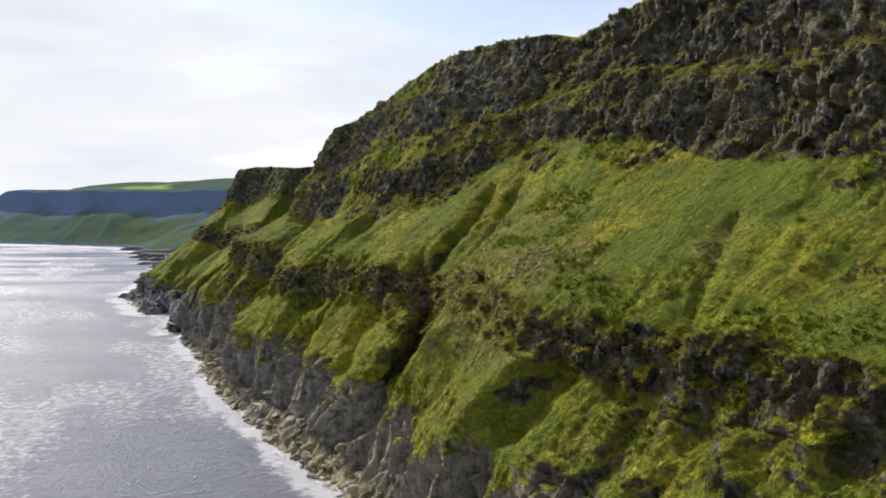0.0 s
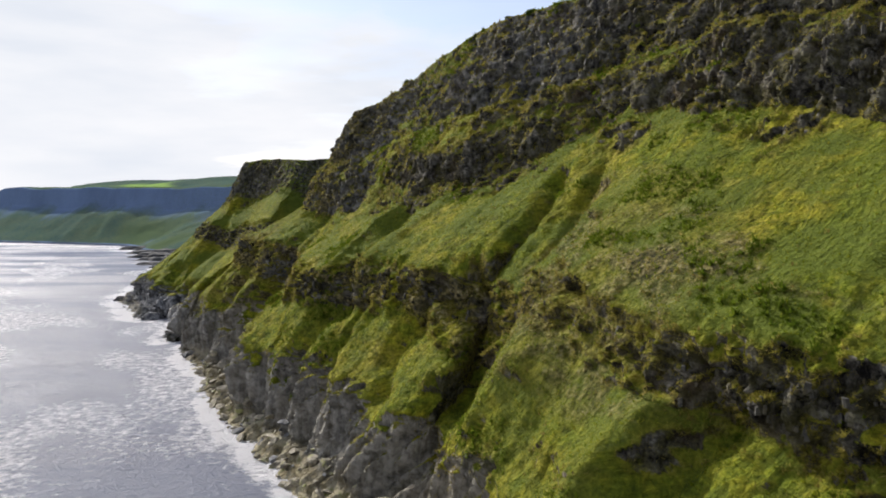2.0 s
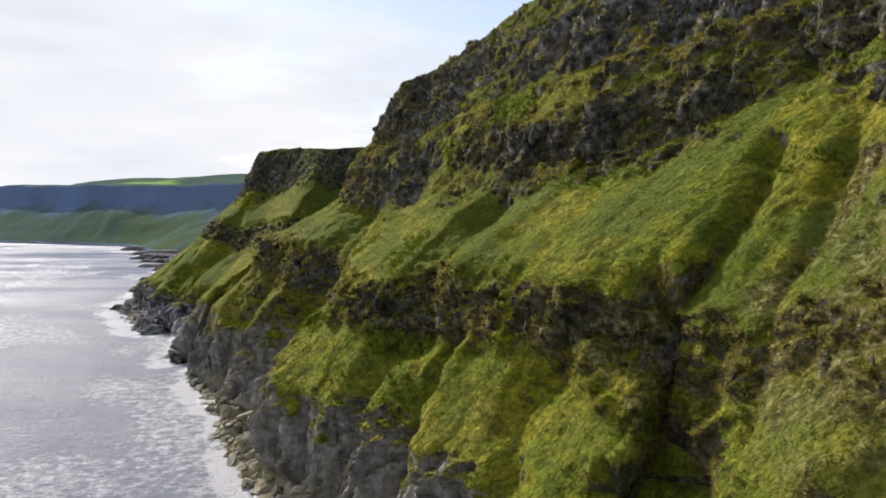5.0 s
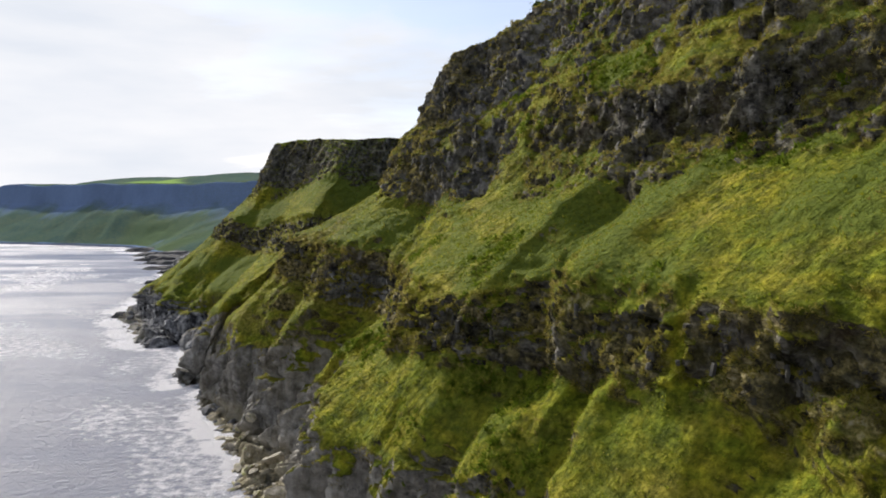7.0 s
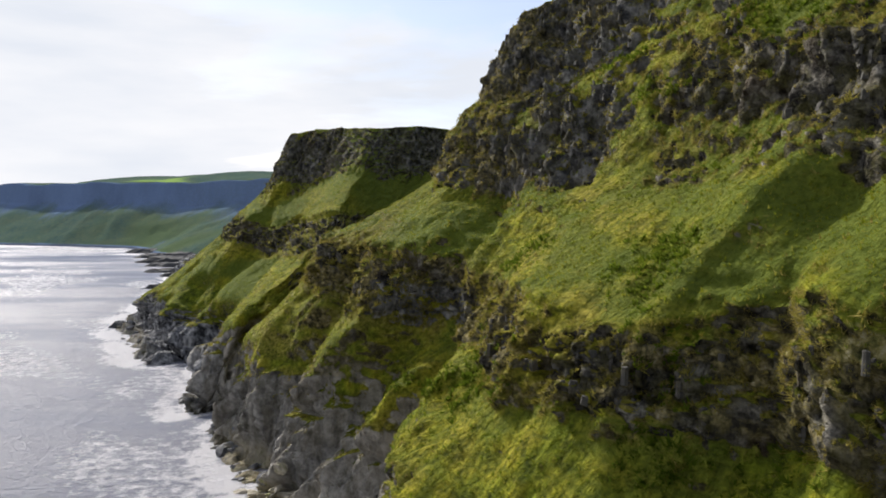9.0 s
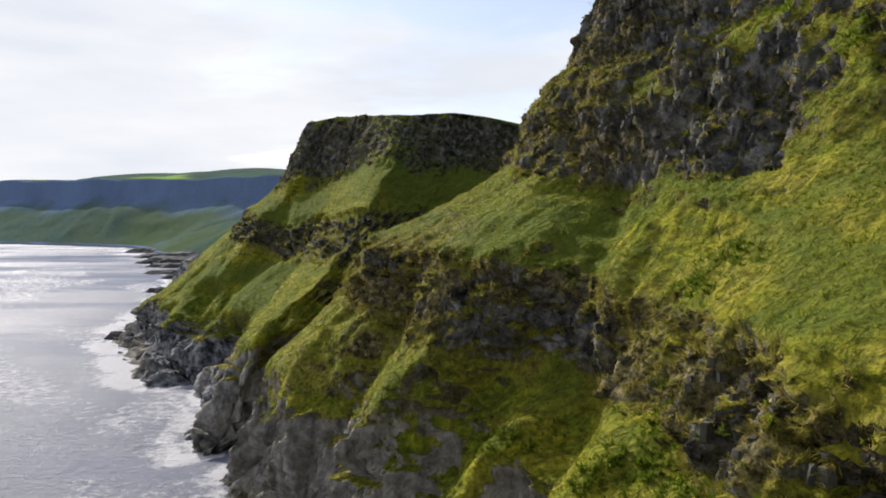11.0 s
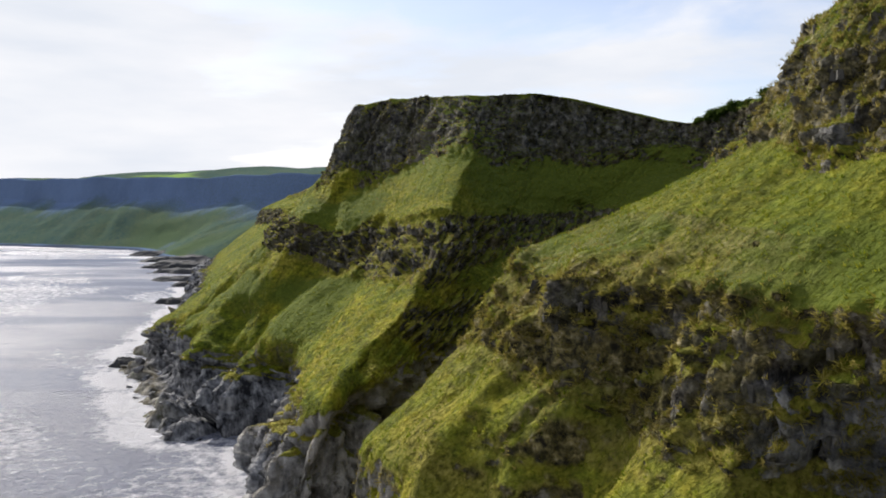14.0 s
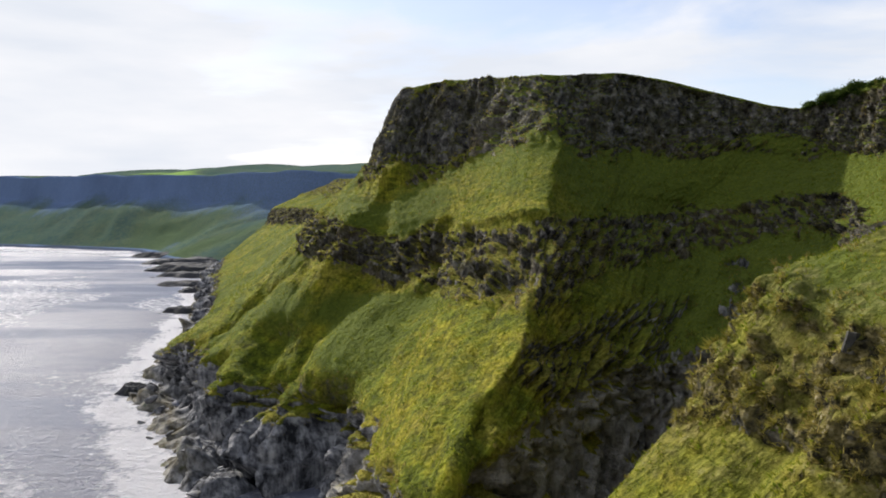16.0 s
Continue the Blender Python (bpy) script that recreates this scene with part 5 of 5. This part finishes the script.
def boulder_mesh(seed, material, rounds=2, rough=0.06):
    """A weathered stone: a ball cut by chance planes, its edges worn."""
    bm = bmesh.new()
    bmesh.ops.create_icosphere(bm, subdivisions=rounds, radius=1.0)
    r = random.Random(seed)
    cuts = [(Vector((r.gauss(0, 1), r.gauss(0, 1), r.gauss(0, 0.8))).normalized(), r.uniform(0.42, 0.75)) for _ in range(8)]
    for v in bm.verts:
        for axis, far in cuts:
            d = v.co.dot(axis)
            if d > far:
                v.co -= axis * (d - far)
        v.co += v.co.normalized() * rough * noise.fractal(v.co * 2.3 + Vector((seed, 0, 0)), 0.8, 2.1, 4)
    me = bpy.data.meshes.new("boulder")
    bm.to_mesh(me)
    bm.free()
    me.materials.append(material)
    return me


def ground_at(s, w):
    """Height of the cliff sheet over a place near the shore."""
    x, y = place(s, w)
    low = cliff_p[:, :SHORE_ROWS]
    k = np.argmin((low[..., 0] - x) ** 2 + (low[..., 1] - y) ** 2)
    return float(low.reshape(-1, 3)[k, 2])


def build_boulders():
    shore = np.array(SHORE, float)
    foot = np.array(FOOT, float)
    kinds = [boulder_mesh(k, SHORE_STONE) for k in range(8)] + [boulder_mesh(20 + k, GREY_STONE) for k in range(8)]
    plan = [(108, 222, 250, 0, 0.4, 1.35), (222, 262, 30, 8, 0.4, 1.2), (290, 350, 30, 8, 0.4, 1.1), (60, 108, 26, 8, 0.5, 1.5)]
    for s0, s1, count, kind, small, large in plan:
        for _ in range(count):
            s = rng.uniform(s0, s1)
            a, b = np.interp(s, shore[:, 0], shore[:, 1]), np.interp(s, foot[:, 0], foot[:, 1])
            w = a - 0.8 + (b - a + 1.2) * rng.random()
            size = small + (large - small) * rng.random() ** 2.2
            z = max(ground_at(s, w), -0.5) + size * 0.18
            x, y = place(s, w)
            grey = kind == 8 or rng.random() < 0.15
            ob = new("boulder", kinds[int(rng.integers(8)) + (8 if grey else 0)])
            ob.matrix_basis = pose(x, y, z, rng.uniform(-25, 25), rng.uniform(-25, 25), rng.uniform(0, 360)) @ Matrix.Diagonal((size * rng.uniform(0.8, 1.7), size * rng.uniform(0.7, 1.2), size * rng.uniform(0.4, 0.75), 1))
            if grey:
                tagged(ob, "sea-worn dark grey basalt boulder at the waterline", "boulder", "shore boulders")
            else:
                tagged(ob, "yellowish lichen-covered boulder on the rocky shore", "boulder", "shore boulders")


build_boulders()


def reef_mesh(seed):
    """A low ledge of rock with a ragged outline, humps and gutters."""
    u, v = np.meshgrid(np.linspace(-1.25, 1.25, 44), np.linspace(-1.25, 1.25, 30), indexing="ij")
    edge = np.sqrt(u * u + v * v) + 0.5 * fbm(u * 1.6 + seed, v * 1.6, 0 * u, 4, 200 + seed, 0.6)
    high = 0.85 * smooth(1.0 - edge, 0, 0.45) + 0.45 * fbm(u * 4 + seed, v * 4, 0 * u, 4, 210 + seed, 0.6) * smooth(1.05 - edge, 0, 0.3) - 0.6 * smooth(edge, 0.92, 1.1)
    idx = np.arange(u.size).reshape(u.shape)
    quads = np.stack([idx[:-1, :-1], idx[1:, :-1], idx[1:, 1:], idx[:-1, 1:]], -1).reshape(-1, 4)
    return mesh_from("skerry", np.stack([u, v, high], -1).reshape(-1, 3), [tuple(int(k) for k in f) for f in quads], REEF)


def build_skerries():
    me = [reef_mesh(k) for k in range(4)]
    for k, (s, w, long, wide, high) in enumerate([(488, 37, 10, 5, 1.6), (508, 36, 14, 6, 1.5), (538, 43, 17, 7, 2.0), (566, 46, 26, 9, 3.0), (604, 52, 26, 9, 2.4), (644, 54, 30, 10, 2.6), (440, 24, 8, 4, 1.7), (352, 0.9, 4, 2.4, 1.5)]):
        x, y = place(s, w)
        ob = new("skerry", me[k % 4])
        ob.matrix_basis = pose(x, y, 0.1, 0, 0, 12 - 5 * (k % 4)) @ Matrix.Diagonal((long, wide, high, 1))
        tagged(ob, "low dark rock awash off the shore", "rock", "skerries")


build_skerries()


def limb(points, radii, sides=6):
    verts, faces = [], []
    for (x, y, z), r in zip(points, radii):
        verts += [(x + r * math.cos(6.2832 * k / sides), y + r * math.sin(6.2832 * k / sides), z) for k in range(sides)]
    for i in range(len(points) - 1):
        for k in range(sides):
            j = (k + 1) % sides
            faces.append((i * sides + k, i * sides + j, (i + 1) * sides + j, (i + 1) * sides + k))
    return verts, faces


def build_shrub():
    """A wind-bent thorn shrub: stem, limbs and a ragged crown of leaves."""
    root = new("shrub")
    stem = new("trunk", mesh_from("trunk", *limb([(0, 0, -0.4), (0.05, 0, 0.5), (0.2, 0.05, 1.1)], [0.16, 0.12, 0.07]), BARK))
    stem.parent = root
    centres = []
    for k in range(7):
        a = k * 0.9 + 0.3
        tip = (0.2 + 1.1 * math.cos(a), 1.1 * math.sin(a), 1.5 + 0.5 * math.sin(k * 2.1))
        ob = new("limb", mesh_from("limb", *limb([(0.1, 0.02, 0.6), ((tip[0] + 0.1) / 2, tip[1] / 2, 1.1), tip], [0.07, 0.05, 0.02]), BARK))
        ob.parent = root
        centres += [tip, (tip[0] * 0.55, tip[1] * 0.55, tip[2] + 0.45)]
    c = np.array(centres)[rng.integers(0, len(centres), 5200)] + rng.normal(0, 0.34, (5200, 3)) * (1, 1, 0.8)
    a, b = rng.normal(0, 1, (5200, 3)), rng.normal(0, 1, (5200, 3))
    a /= np.linalg.norm(a, axis=1, keepdims=True)
    b /= np.linalg.norm(b, axis=1, keepdims=True)
    size = rng.uniform(0.07, 0.15, (5200, 1))
    crown = new("crown", soup("crown", np.stack([c - a * size, c + b * size, c + a * size, c - b * size], 1), 4, LEAF))
    crown.parent = root
    return tagged(root, "dense dark green thorn shrub on the cliff edge", "shrub", "cliff-top shrubs")


def plant_shrubs():
    first = build_shrub()
    top = np.array(CRAG_TOP, float)
    places = [(21.5, 1.2, 0.9), (21.3, 1.0, 0.9), (21.05, 1.3, 0.9), (20.85, 0.9, 0.8), (20.6, 1.2, 0.9), (20.3, 1.0, 0.8), (21.75, 0.8, 0.8), (13.2, 0.9, 0.8), (12.9, 0.7, 0.7), (9.4, 0.7, 0.8), (9.9, 0.6, 0.7)]
    for k, (q, size, out) in enumerate(places):
        i = int(q)
        s, w, z = top[i] + (top[i + 1] - top[i]) * (q - i)
        x, y = place(s, w + 1.5)
        d = (cliff_p[..., 0] - x) ** 2 + (cliff_p[..., 1] - y) ** 2 + 4 * (cliff_p[..., 2] - z - 0.5) ** 2
        spot = cliff_p.reshape(-1, 3)[int(np.argmin(d))]
        m = pose(spot[0], spot[1], spot[2] - 1.0 * size, 0, 0, 70 * k) @ Matrix.Diagonal((size, size, size * 0.85 * out, 1))
        if k:
            copy_thing(first, Matrix.Identity(4)).matrix_basis = m
        else:
            first.matrix_basis = m


plant_shrubs()
